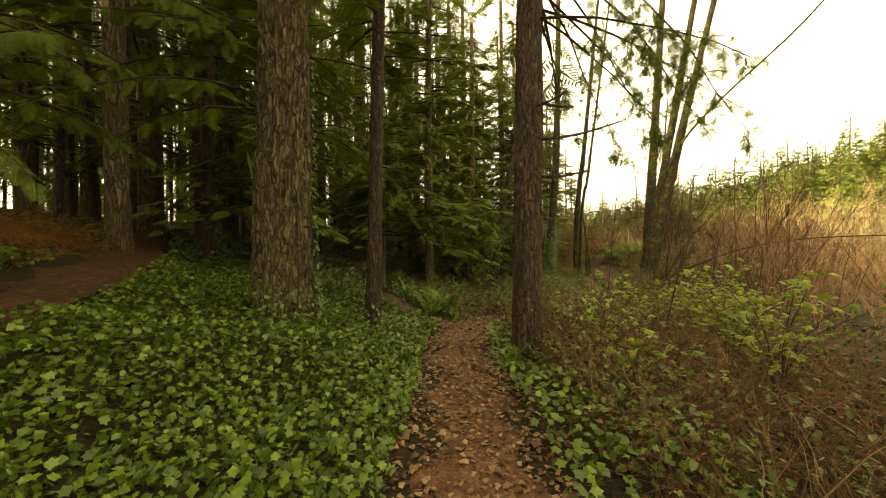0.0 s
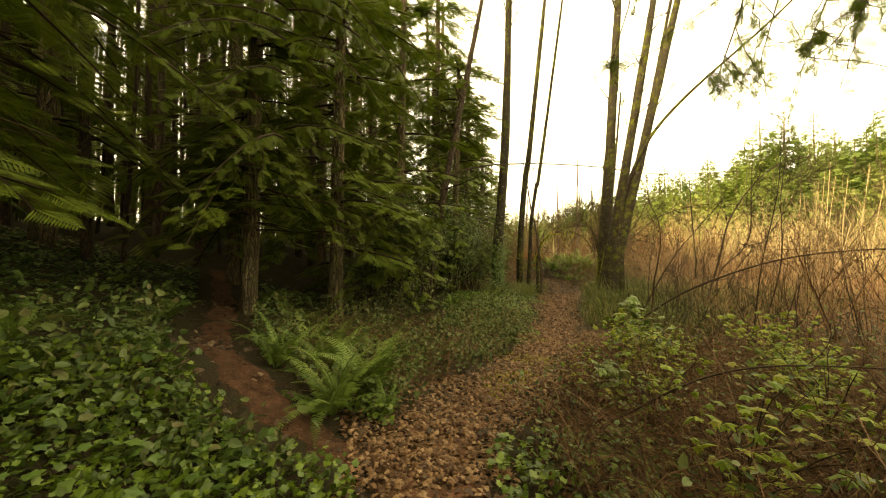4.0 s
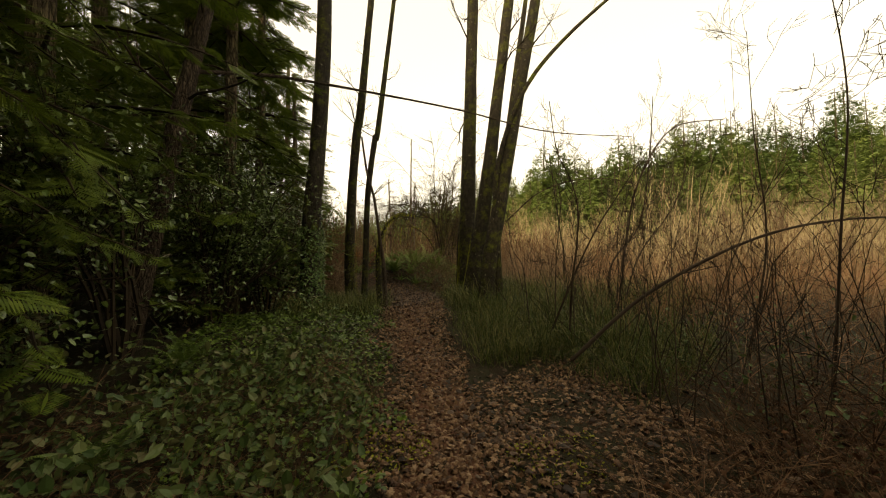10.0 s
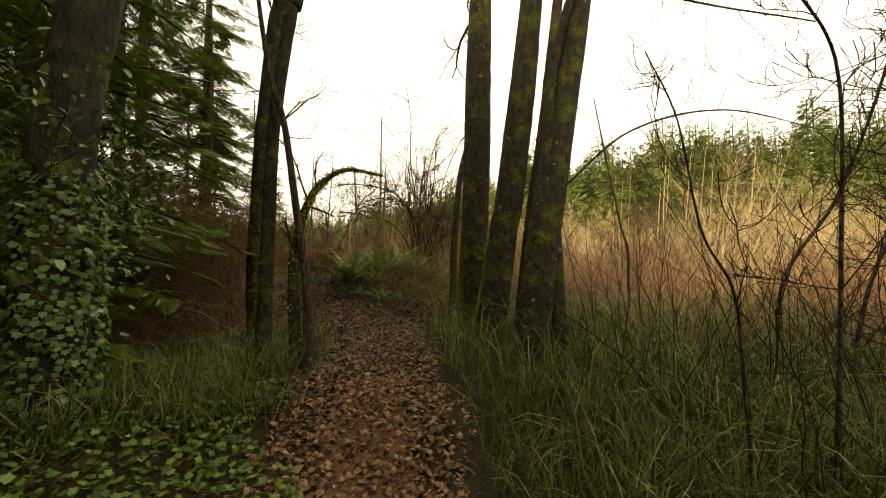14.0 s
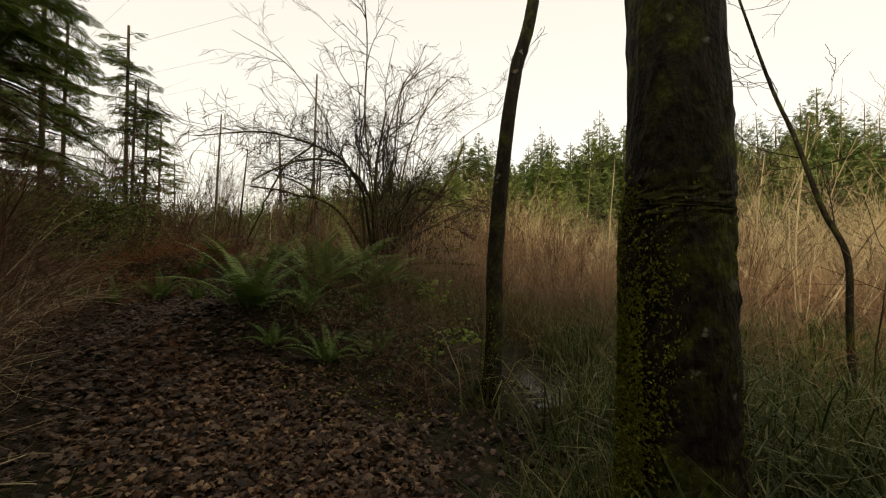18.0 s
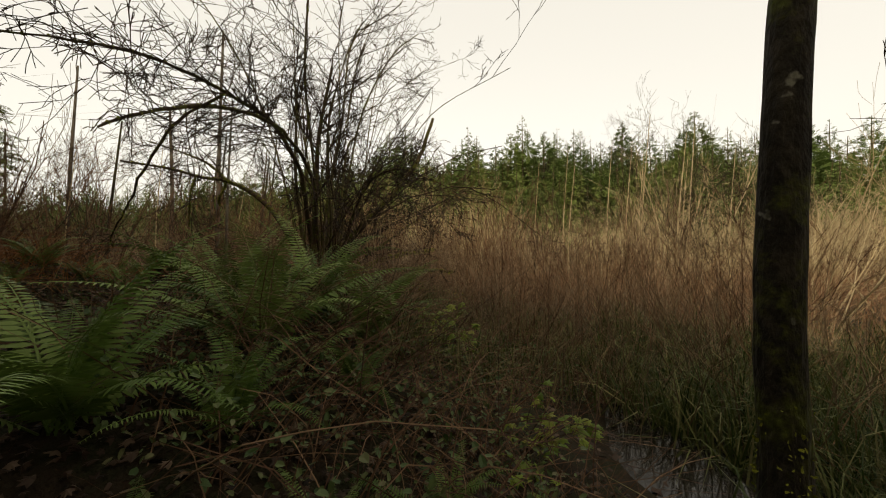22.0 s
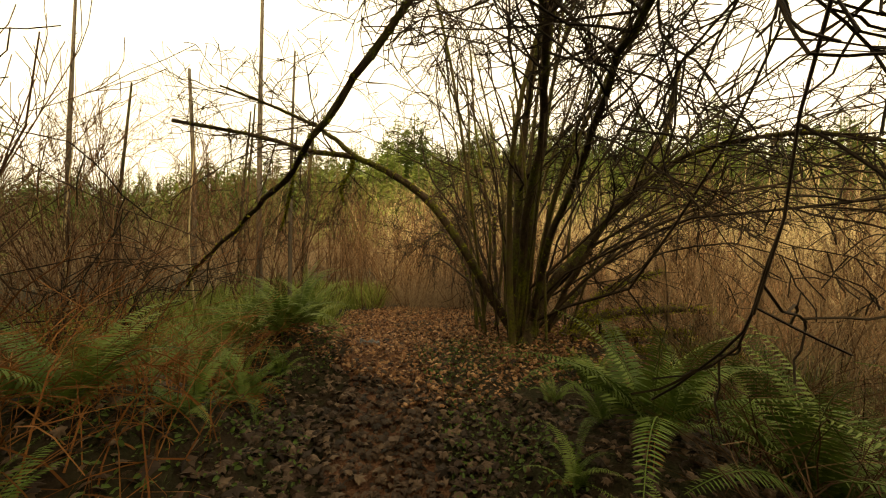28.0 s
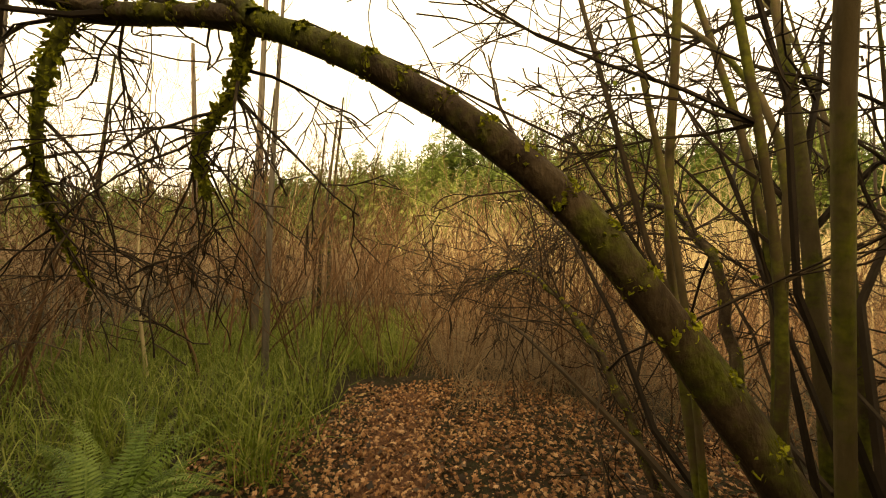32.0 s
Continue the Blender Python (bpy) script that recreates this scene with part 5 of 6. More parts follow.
for i, (bx, by, h, n, lv) in enumerate(((2.0, 4.4, 0.9, 8, 80), (2.8, 5.2, 1.1, 9, 110), (2.0, 6.0, 0.9, 8, 60), (3.4, 4.2, 1.2, 9, 190), (2.6, 7.2, 0.8, 8, 50), (3.4, 6.4, 1.0, 9, 80), (4.2, 5.4, 1.2, 9, 170),
                                        (1.7, 3.1, 0.7, 6, 30), (3.0, 3.2, 1.15, 8, 70), (3.6, 8.0, 0.8, 8, 70), (4.6, 7.2, 0.9, 8, 140), (2.9, 8.6, 0.6, 7, 50), (4.4, 8.8, 0.7, 7, 120), (5.6, 8.2, 0.9, 8, 120), (3.4, 8.3, 1.0, 8, 130))):
    cane_bush(bx, by, h * 1.3, n + 4, int(lv * 2.1), 300 + i, "straggling canes with yellow-green lobed leaves")
cane_bush(3.8, 8.7, 1.6, 8, 130, 330, "tall canes with large dark green lobed leaves", (0.07, 0.13), M_IVY, 0.35)
cane_bush(2.55, 7.55, 0.95, 6, 60, 331, "canes with large green lobed leaves leaning over the path", (0.07, 0.12), M_IVY, 0.3)
cane_bush(12.5, 20.3, 0.8, 8, 120, 332, "green leafy canes on the mound", (0.05, 0.09), M_BRIGHT, 0.5)
cane_bush(11.4, 19.4, 0.45, 7, 90, 333, "low green leafy canes on the mound's flank", (0.04, 0.07), M_BRIGHT, 0.45)


def wand(name, pts, r0, r1, label, material=M_TWIG, kids=6, seed=1, length=0.5, sides=6, category="branch", depth=1, moss=0, up=0.2):
    """A single long branch or cane through a few places, with side twigs. pts in world metres."""
    p0 = np.array(pts[0], float)
    ob = base(name, p0, label, category)
    Q = bend(np.array(pts) - p0, 40)
    V, F = tubes(Q[None], np.linspace(r0, r1, 40)[None], sides)
    g = np.random.default_rng(seed)
    V = V + g.normal(0, r1 * 0.12, V.shape)
    stem = part("stem", mesh_np("stem", V, F, material, True), ob)
    if kids:
        b = Branching(seed)
        for _ in range(kids):
            u = g.uniform(0.25, 1.0)
            i = min(int(u * 39), 38)
            v = (Q[i + 1] - Q[i]) / np.linalg.norm(Q[i + 1] - Q[i]) + g.normal(0, 0.7, 3)
            b.grow(Q[i], v, length * g.uniform(0.5, 1.3), (r0 + (r1 - r0) * u) * 0.4, depth, up, 0.7, 2)
        V, F = b.arrays(lambda l: True, 4)
        part("twig_mass", mesh_np("twig_mass", V, F, M_TWIG), stem, kind="stuff")
    if moss:
        m = moss
        t = g.random(m)
        i = np.minimum((t * 39).astype(int), 38)
        P = Q[i] + g.normal(0, 1, (m, 3)) * (r0 + (r1 - r0) * t)[:, None] * 0.75
        V, F = strew(*OVATE, P, rot(g.uniform(0, 6.28, m), g.uniform(0, 6.28, m), g.uniform(0, 6.28, m)), g.uniform(0.010, 0.026, m))
        part("moss", mesh_np("moss", V, F, M_MOSS), stem, "shaggy green moss", "stuff")
    return ob


# long arching canes and saplings over the right-hand thicket
wand("bramble_cane", [(6.6, 11.9, 0.05), (7.6, 11.2, 0.95), (9.0, 10.1, 1.7), (10.8, 8.9, 1.9), (12.8, 7.8, 1.7)], 0.027, 0.012, "long dark branch arching low over the thicket", M_TWIG, 5, 401, 0.6)
wand("sapling", [(9.6, 12.6, 0.0), (10.2, 12.6, 1.6), (10.5, 12.4, 3.0), (11.5, 12.0, 4.3), (13.0, 11.3, 4.7)], 0.035, 0.010, "thin dark sapling bowed over the thicket", M_BARK_DARK, 18, 402, 0.9, depth=2)
wand("alder_branch", [(2.95, 16.2, 4.45), (4.3, 16.5, 4.95), (6.2, 16.2, 5.1), (8.0, 15.3, 4.9), (9.8, 14.2, 4.5), (11.6, 12.9, 4.4)], 0.035, 0.008, "long bare branch reaching out across the path", M_BARK_DARK, 8, 403, 0.7, depth=2)
wand("alder_branch", [(9.7, 15.4, 2.4), (10.4, 14.7, 3.2), (11.4, 13.8, 3.5), (12.8, 12.8, 3.3)], 0.022, 0.006, "arched bare branch off the clump", M_BARK_DARK, 8, 404, 0.6, depth=2)
wand("sapling", [(7.2, 9.6, 0.0), (7.3, 9.5, 1.5), (7.6, 9.4, 3.0), (7.9, 9.5, 4.6)], 0.014, 0.004, "slender upright sapling in the brush", M_TWIG, 18, 405, 0.8, depth=2)
wand("sapling", [(8.6, 10.4, 0.0), (8.9, 10.2, 1.6), (9.1, 10.3, 3.2), (9.7, 10.4, 5.0)], 0.016, 0.004, "slender upright sapling in the brush", M_TWIG, 18, 406, 0.8, depth=2)
wand("sapling", [(3.1, 5.1, 0.1), (3.2, 5.0, 0.9), (3.5, 5.1, 1.7), (4.1, 5.3, 2.9)], 0.016, 0.004, "thin bare sapling leaning out of the brush", M_TWIG, 9, 407, 0.5, depth=2)
wand("sapling", [(1.85, 4.2, 0.2), (1.9, 4.3, 0.7), (2.05, 4.4, 1.3), (2.2, 4.6, 2.0)], 0.008, 0.003, "thin bare sapling leaning out of the brush", M_TWIG, 5, 408, 0.35)
wand("bramble_cane", [(2.6, 6.0, 0.2), (3.3, 5.9, 0.95), (4.2, 5.7, 1.1), (5.2, 5.4, 0.85)], 0.010, 0.004, "thin brown bramble cane arching over the brush", M_TWIG, 3, 409, 0.4)
wand("bramble_cane", [(1.9, 7.1, 0.2), (2.6, 6.6, 0.78), (3.6, 6.3, 0.85), (4.8, 6.1, 0.7)], 0.010, 0.004, "thin brown bramble cane arching over the brush", M_TWIG, 3, 410, 0.4)
wand("sapling", [(11.2, 13.4, 0.0), (11.1, 13.3, 1.2), (11.6, 12.8, 2.2), (11.2, 12.4, 3.6), (11.0, 12.2, 5)], 0.028, 0.008, "twisting dark sapling at the wet margin", M_BARK_DARK, 20, 411, 0.9, depth=2)
wand("sapling", [(10.6, 12.9, 0.0), (10.9, 12.6, 1.4), (11.5, 12.0, 2.6), (12.3, 11.6, 4.4)], 0.022, 0.006, "twisting dark sapling at the wet margin", M_BARK_DARK, 20, 412, 0.9, depth=2)

wand("sapling", [(7.85, 12.64, -0.26), (7.87, 12.56, 0.91), (7.97, 12.51, 1.57), (8.08, 12.52, 2.24), (8.11, 12.66, 2.80), (8.00, 12.84, 3.33), (8.06, 13.00, 4.31)], 0.021, 0.007, "crooked dark sapling standing in the sedge", M_TWIG, 16, 431, 0.7, depth=2)
wand("sapling", [(7.86, 13.00, 0.04), (8.21, 12.73, 1.02), (8.61, 12.50, 1.84), (9.13, 12.24, 2.60), (9.62, 11.94, 3.36)], 0.023, 0.007, "leaning dark sapling standing in the sedge", M_TWIG, 16, 432, 0.7, depth=2)
wand("sapling", [(7.88, 13.43, -0.03), (7.81, 13.45, 0.82), (7.74, 13.47, 1.28), (7.59, 13.58, 1.61), (7.58, 13.67, 2.25), (7.54, 13.81, 2.69)], 0.011, 0.004, "thin twisting sapling in the sedge", M_BARK_DARK, 5, 433, 0.7, depth=2)
wand("sapling", [(8.20, 13.11, 0.08), (8.20, 13.04, 1.37), (8.34, 13.00, 2.59), (8.21, 13.19, 3.20), (8.24, 13.26, 3.92)], 0.013, 0.004, "thin dark sapling in the sedge", M_BARK_DARK, 16, 434, 0.7, depth=2)
wand("sapling", [(9.40, 12.56, -0.25), (9.45, 12.45, 1.07), (9.55, 12.46, 1.96), (9.88, 12.25, 3.21), (9.85, 12.36, 4.05)], 0.014, 0.004, "thin dark sapling in the sedge", M_BARK_DARK, 16, 435, 0.7, depth=2)

# the broken stem beside the path
wand("broken_stem", [(6.98, 17.25, 0.05), (6.93, 17.25, 1.1), (6.94, 17.25, 1.6), (7.03, 17.25, 2.0), (7.15, 17.22, 2.3), (7.32, 17.18, 2.5), (7.55, 17.10, 2.62), (7.95, 16.95, 2.58)], 0.075, 0.014, "pale broken stem bowed beside the path, mossy at its foot", M_ALDER, 6, 421, 0.5, sides=12, depth=2, moss=2500)

# ---- the hazel clump ----
HX, HY = 15.7, 24.55
HZ = gz(HX, HY)
hazel = base("hazel_bush", (HX, HY, HZ - 0.05), "large many-stemmed hazel with mossy stems on the bank", "bush")
gh = np.random.default_rng(601)
hb = Branching(610)
WAY = TRAIL[110:150]


def near_way(P):
    """True where a branch would reach into the trodden way."""
    w = P + np.array([HX, HY, HZ - 0.05])
    d = np.hypot(w[:, None, 0] - WAY[None, :, 0], w[:, None, 1] - WAY[None, :, 1]).min(1)
    return bool(np.any((d < 0.85) & (w[:, 2] < HZ + 2.3)))


hb.ban = near_way
for i in range(34):
    a = gh.uniform(0, 6.28)
    rr = 0.78 * math.sqrt(gh.random())
    ht = gh.uniform(3.4, 7.0)
    ln = gh.uniform(0.08, 0.62) * (0.18 + rr)
    r0 = gh.choice([0.012, 0.017, 0.024, 0.033, 0.046], p=[0.16, 0.28, 0.30, 0.18, 0.08])
    p0 = np.array([rr * math.cos(a), rr * math.sin(a), 0.0])
    a2 = a + gh.normal(0, 0.35)
    d = np.array([math.cos(a2), math.sin(a2), 0])
    wob = gh.normal(0, 0.09, (3, 3)) * np.array([1, 1, 0])
    pts = [p0, p0 + d * ln * 0.16 * ht + (0, 0, ht * 0.3) + wob[0], p0 + d * ln * 0.5 * ht + (0, 0, ht * 0.62) + wob[1], p0 + d * ln * 1.0 * ht + (0, 0, ht * 0.88) + wob[2], p0 + d * ln * 1.7 * ht + (0, 0, ht)]
    Q = bend(pts, 20)
    if near_way(Q):
        continue
    V, F = tubes(Q[None], np.linspace(r0, r0 * 0.28, 20)[None], 8)
    V = V + gh.normal(0, r0 * 0.06, V.shape)
    part("stem", mesh_np("stem", V, F, M_HAZEL, True), hazel)
    for _ in range(gh.integers(4, 8)):
        u = gh.uniform(0.35, 1.0)
        q = min(int(u * 19), 18)
        v = (Q[q + 1] - Q[q]) / np.linalg.norm(Q[q + 1] - Q[q]) + d * 0.6 + gh.normal(0, 0.5, 3)
        hb.grow(Q[q], v, gh.uniform(0.5, 1.7), max(0.004, r0 * 0.38), 2, -0.02, 0.65, 2.8)
# its stoutest stem
Q = bend([(-0.42, -0.1, 0), (-0.40, -0.12, 1.0), (-0.36, -0.15, 2.2), (-0.46, -0.3, 3.3), (-0.4, -0.6, 4.8)], 30)
V, F = tubes(Q[None], np.linspace(0.085, 0.022, 30)[None], 14)
part("stem", mesh_np("stem", V + gh.normal(0, 0.004, V.shape), F, M_LIMB, True), hazel, "stout ridged old stem")
for _ in range(14):
    q = int(gh.integers(12, 29))
    hb.grow(Q[q], (gh.normal(0, 0.8), gh.normal(0, 0.8), 0.7), gh.uniform(0.9, 2.0), 0.018, 2, 0.0, 0.65, 3.0)
# set limbs: places relative to the world, then brought to the foot
foot = np.array([HX, HY, HZ - 0.05])
HAZEL_LIMBS = [([(15.42, 24.48, 1.2), (15.34, 24.78, 1.71), (15.23, 25.2, 2.43), (15.12, 25.59, 2.95), (14.99, 26.07, 3.31), (14.86, 26.56, 3.53), (14.7, 27.1, 3.62), (14.45, 27.9, 3.85), (14.0, 28.8, 4.0)], 0.064, 0.022, 20),
         ([(14.86, 26.5, 3.52), (14.8, 26.95, 3.85), (14.6, 27.5, 4.15), (14.1, 28.1, 4.4)], 0.036, 0.012, 14),
         ([(15.4, 24.3, 1.2), (14.9, 24.0, 2.4), (14.4, 23.7, 3.2), (13.5, 23.5, 3.75), (12.4, 23.35, 3.7), (11.5, 23.2, 3.3), (10.9, 23.0, 2.9)], 0.045, 0.010, 44),
         ([(15.8, 24.1, 1.2), (16.3, 23.5, 1.9), (17.1, 22.9, 2.6), (18.1, 22.3, 3.3)], 0.038, 0.014, 26),
         ([(15.6, 24.1, 1.2), (15.3, 23.5, 2.5), (15.0, 22.8, 3.2), (14.6, 21.9, 3.3), (14.2, 21.0, 2.9)], 0.04, 0.010, 40),
         ([(12.9, 24.05, 4.25), (12.5, 24.55, 3.7), (12.41, 25.12, 2.95), (12.6, 25.9, 2.55), (12.8, 26.6, 2.2), (13.1, 27.3, 1.95)], 0.022, 0.008, 14),
         ([(15.4, 24.5, 1.2), (14.75, 24.15, 3.0), (13.9, 24.0, 4.0), (12.9, 24.05, 4.25), (11.6, 23.95, 4.15), (10.4, 24.05, 3.75)], 0.055, 0.006, 56),
         ([(15.9, 24.8, 1.2), (16.6, 25.0, 2.7), (17.4, 25.4, 3.2), (18.6, 26.2, 3.0)], 0.034, 0.01, 34),
         ([(15.85, 25.0, 1.2), (16.6, 25.6, 2.2), (17.5, 26.3, 2.6), (18.6, 27.3, 2.3)], 0.028, 0.009, 34),
         ([(14.95, 24.35, 0.95), (15.43, 24.22, 1.55), (15.53, 23.96, 2.01), (15.70, 23.66, 2.43), (16.03, 23.24, 3.03), (16.55, 22.71, 3.95), (17.00, 22.39, 5.09)], 0.085, 0.035, 14)]
for li, (pts, r0, r1, kids) in enumerate(HAZEL_LIMBS):
    rel = np.array(pts) - foot
    Q = bend(rel, 36)
    Q[3:, :2] += np.cumsum(gh.normal(0, 0.014, (33, 2)), 0) * (0.0 if li == 0 else 1.0)
    V, F = tubes(Q[None], np.linspace(r0, r1, 36)[None], 12)
    limb = part("limb", mesh_np("limb", V + gh.normal(0, 0.003, V.shape), F, M_LIMB, True), hazel)
    g = hb.g
    for _ in range(kids):
        u = g.uniform(0.3, 1.0)
        i = min(int(u * 35), 34)
        v = (Q[i + 1] - Q[i]) / np.linalg.norm(Q[i + 1] - Q[i]) * 0.7 + g.normal(0, 0.6, 3)
        hb.grow(Q[i], v, g.uniform(0.6, 1.6), min(0.012, (r0 + (r1 - r0) * u) * 0.40), 2, -0.05, 0.7, 3.0)
    m = 7000 if li == 0 else 1500
    t = g.random(m)
    i = np.minimum((t * 35).astype(int), 34)
    up = np.abs(g.normal(0, 1, (m, 3))) * np.array([0, 0, 1]) + g.normal(0, 0.55, (m, 3))
    up /= np.linalg.norm(up, axis=1, keepdims=True)
    P = Q[i] + up * (r0 + (r1 - r0) * t)[:, None] * 1.02
    V, F = strew(*OVATE, P, rot(g.uniform(0, 6.28, m), g.uniform(0, 6.28, m), g.uniform(0, 6.28, m)), g.uniform(0.007, 0.019, m))
    part("moss", mesh_np("moss", V, F, M_MOSS), limb, "shaggy green moss on the limb", "stuff")
for _ in range(30):  # boughs that rise and arch out all round
    a = radians(hb.g.uniform(-170, 180))
    way = (math.cos(a), math.sin(a), math.tan(hb.g.uniform(0.70, 1.36)))
    hb.grow((0.4 * math.cos(a), 0.4 * math.sin(a), hb.g.uniform(0.1, 0.9)), way, hb.g.uniform(2.8, 5.2), hb.g.uniform(0.012, 0.024), 3, -0.4, 0.6, 2.8, 0.15, 0.42)
V, F = hb.arrays(lambda l: True, 5, 0.004)
part("twig_mass", mesh_np("twig_mass", V, F, M_TWIG), hazel, kind="stuff")
# a few late leaves on its twigs
gl = np.random.default_rng(641)
P = np.concatenate([gl.normal((17.3, 25.75, 3.9), (0.28, 0.28, 0.16), (46, 3)), gl.normal((16.4, 24.2, 3.0), (0.3, 0.3, 0.15), (20, 3))]) - foot
V, F = strew(*OVATE, P, rot(gl.uniform(0, 6.28, 66), gl.normal(0.5, 0.4, 66), gl.normal(0, 0.4, 66)), gl.uniform(0.025, 0.05, 66))
part("late_leaves", mesh_np("late_leaves", V, F, M_BRIGHT), hazel, "last yellow-green leaves on the twigs", "stuff")
# hanging mossy boughs on the arched limb
for i, pts in enumerate(([(14.86, 26.55, 3.5), (14.88, 26.62, 3.35), (14.82, 26.72, 3.12), (14.84, 26.7, 2.95)],
                         [(14.65, 27.25, 3.62), (14.6, 27.3, 3.35), (14.62, 27.4, 3.05), (14.75, 27.6, 2.8), (14.95, 27.9, 2.55)])):
    wand("mossy_twig", pts, 0.022, 0.008, "hanging mossy bough of the arched limb", M_HAZEL, 18, 620 + i, 0.5, moss=900, up=-0.4, depth=2)
for i, (pts, r) in enumerate((([(15.4, 23.75, 1.2), (15.75, 23.45, 1.42), (16.3, 22.7, 1.48), (17.0, 21.8, 1.42)], 0.062), ([(15.4, 23.7, 1.08), (15.9, 23.2, 1.2), (16.5, 22.2, 1.16)], 0.05),
                              ([(15.5, 23.9, 1.2), (16.3, 23.3, 1.72), (17.3, 22.4, 1.95)], 0.045), ([(15.2, 23.6, 1.0), (15.7, 22.9, 1.08), (16.0, 22.0, 1.05)], 0.045))):
    wand("fallen_log", pts, r, r * 0.6, "mossy fallen limb lying beyond the hazel", M_LIMB, 4, 630 + i, 0.5, sides=10, moss=2600)
# scrap of black plastic on the leaves
def rag():
    g = np.random.default_rng(640)
    n = 14
    X, Y = np.meshgrid(np.linspace(-0.2, 0.2, n), np.linspace(-0.13, 0.13, n), indexing="ij")
    Z = 0.05 + 0.045 * np.sin(X * 22 + 2 * np.sin(Y * 19)) * np.cos(Y * 26) + 0.03 * np.sin(X * 9) + g.normal(0, 0.006, X.shape)
    V = np.stack([X.ravel(), Y.ravel(), Z.ravel()], -1)
    i = (np.arange(n - 1)[:, None] * n + np.arange(n - 1)[None]).ravel()
    F = np.stack([i, i + n, i + n + 1, i + 1], -1)
    V2 = np.concatenate([V, V - (0, 0, 0.008)])
    F2 = np.concatenate([F, F[:, ::-1] + n * n])
    ob = new("plastic_scrap", mesh_np("plastic_scrap", V2, F2, M_BLACK, True))
    ob.location = (14.95, 26.35, gz(14.95, 26.35) - 0.0)
    ob.rotation_euler = (0, 0, 0.6)
    tagged(ob, "crumpled scrap of black plastic lying on the leaves", "litter")


rag()

# ---- bare shrubs, thicket and reeds of the wet meadow ----
def shrub(seed, h, n, material, r=0.014, depth=2, kids=3.0, spread=0.45):
    b = Branching(seed)
    for _ in range(n):
        a = b.g.uniform(0, 6.28)
        s = b.g.uniform(0.05, 0.75)
        b.grow((0.25 * math.cos(a), 0.25 * math.sin(a), 0), (s * math.cos(a), s * math.sin(a), 1.0), h * b.g.uniform(0.6, 1.0), r * b.g.uniform(0.7, 1.3), depth, 0.25, spread, kids, 0.10, 0.45)
    V, F = b.arrays(lambda l: l == depth, 5)
    me1 = mesh_np("stem_mass", V, F, material)
    V, F = b.arrays(lambda l: l < depth, 3)
    return me1, mesh_np("twig_mass", V, F, material)


def plant_shrubs(kinds, spots, label, group, name="bare_shrub"):
    g = np.random.default_rng(len(spots) + 5)
    for i, (x, y, s) in enumerate(spots):
        me1, me2 = kinds[i % len(kinds)]
        ob = base(name, (x, y, gz(x, y) - 0.05), label, "bush", group)
        ob.rotation_euler = (0, 0, g.uniform(0, 6.28))
        ob.scale = (s, s, s)
        part("stem_mass", me1, ob, kind="stuff")
        part("twig_mass", me2, ob, kind="stuff")


pale = [shrub(s, 5.0, 9, M_PALE, 0.020, 2, 5.0) for s in (701, 702, 703)]
brown = [shrub(s, 3.0, 12, M_BRACKEN, 0.011, 2, 4.5) for s in (711, 712, 713)]
red = [shrub(s, 2.6, 14, M_SPIREA, 0.009, 2, 4.5) for s in (721, 722)]
gs = np.random.default_rng(730)


def wet(x, y):
    """The open wet ground to the right of the path."""
    d = off_trail(x, y)
    ux = x - 0.42 * y
    return (d > 3.2) & (ux > 1.5)


sx, sy = field(84, 8, 52, -6, 44, lambda x, y: wet(x, y) & (np.hypot(x - 9, y - 15) > 9) & (np.hypot(x - 12, y - 22) > 7.5), gs)
plant_shrubs(pale, [(a, b, s) for a, b, s in zip(sx, sy, gs.uniform(0.5, 1.2, 84))], "tall bare pale-stemmed willow in the wet meadow", "bare willows of the meadow")
sx, sy = field(26, 5, 30, 2, 34, lambda x, y: wet(x, y) & (np.hypot(x - 13, y - 21) > 4.5) & (np.hypot(x - 9, y - 15) > 3.6), gs)
plant_shrubs(brown, [(a, b, s) for a, b, s in zip(sx, sy, gs.uniform(0.7, 1.2, 26))], "bare brown-twigged shrub in the thicket", "brown thicket shrubs")
sx, sy = field(46, 7, 40, 0, 36, lambda x, y: wet(x, y) & (np.hypot(x - 13, y - 21) > 5) & (np.hypot(x - 9, y - 15) > 4.5), gs)
plant_shrubs(red, [(a, b, s) for a, b, s in zip(sx, sy, gs.uniform(0.7, 1.2, 46))], "reddish bare hardhack shrub in the wet meadow", "reddish thicket shrubs")
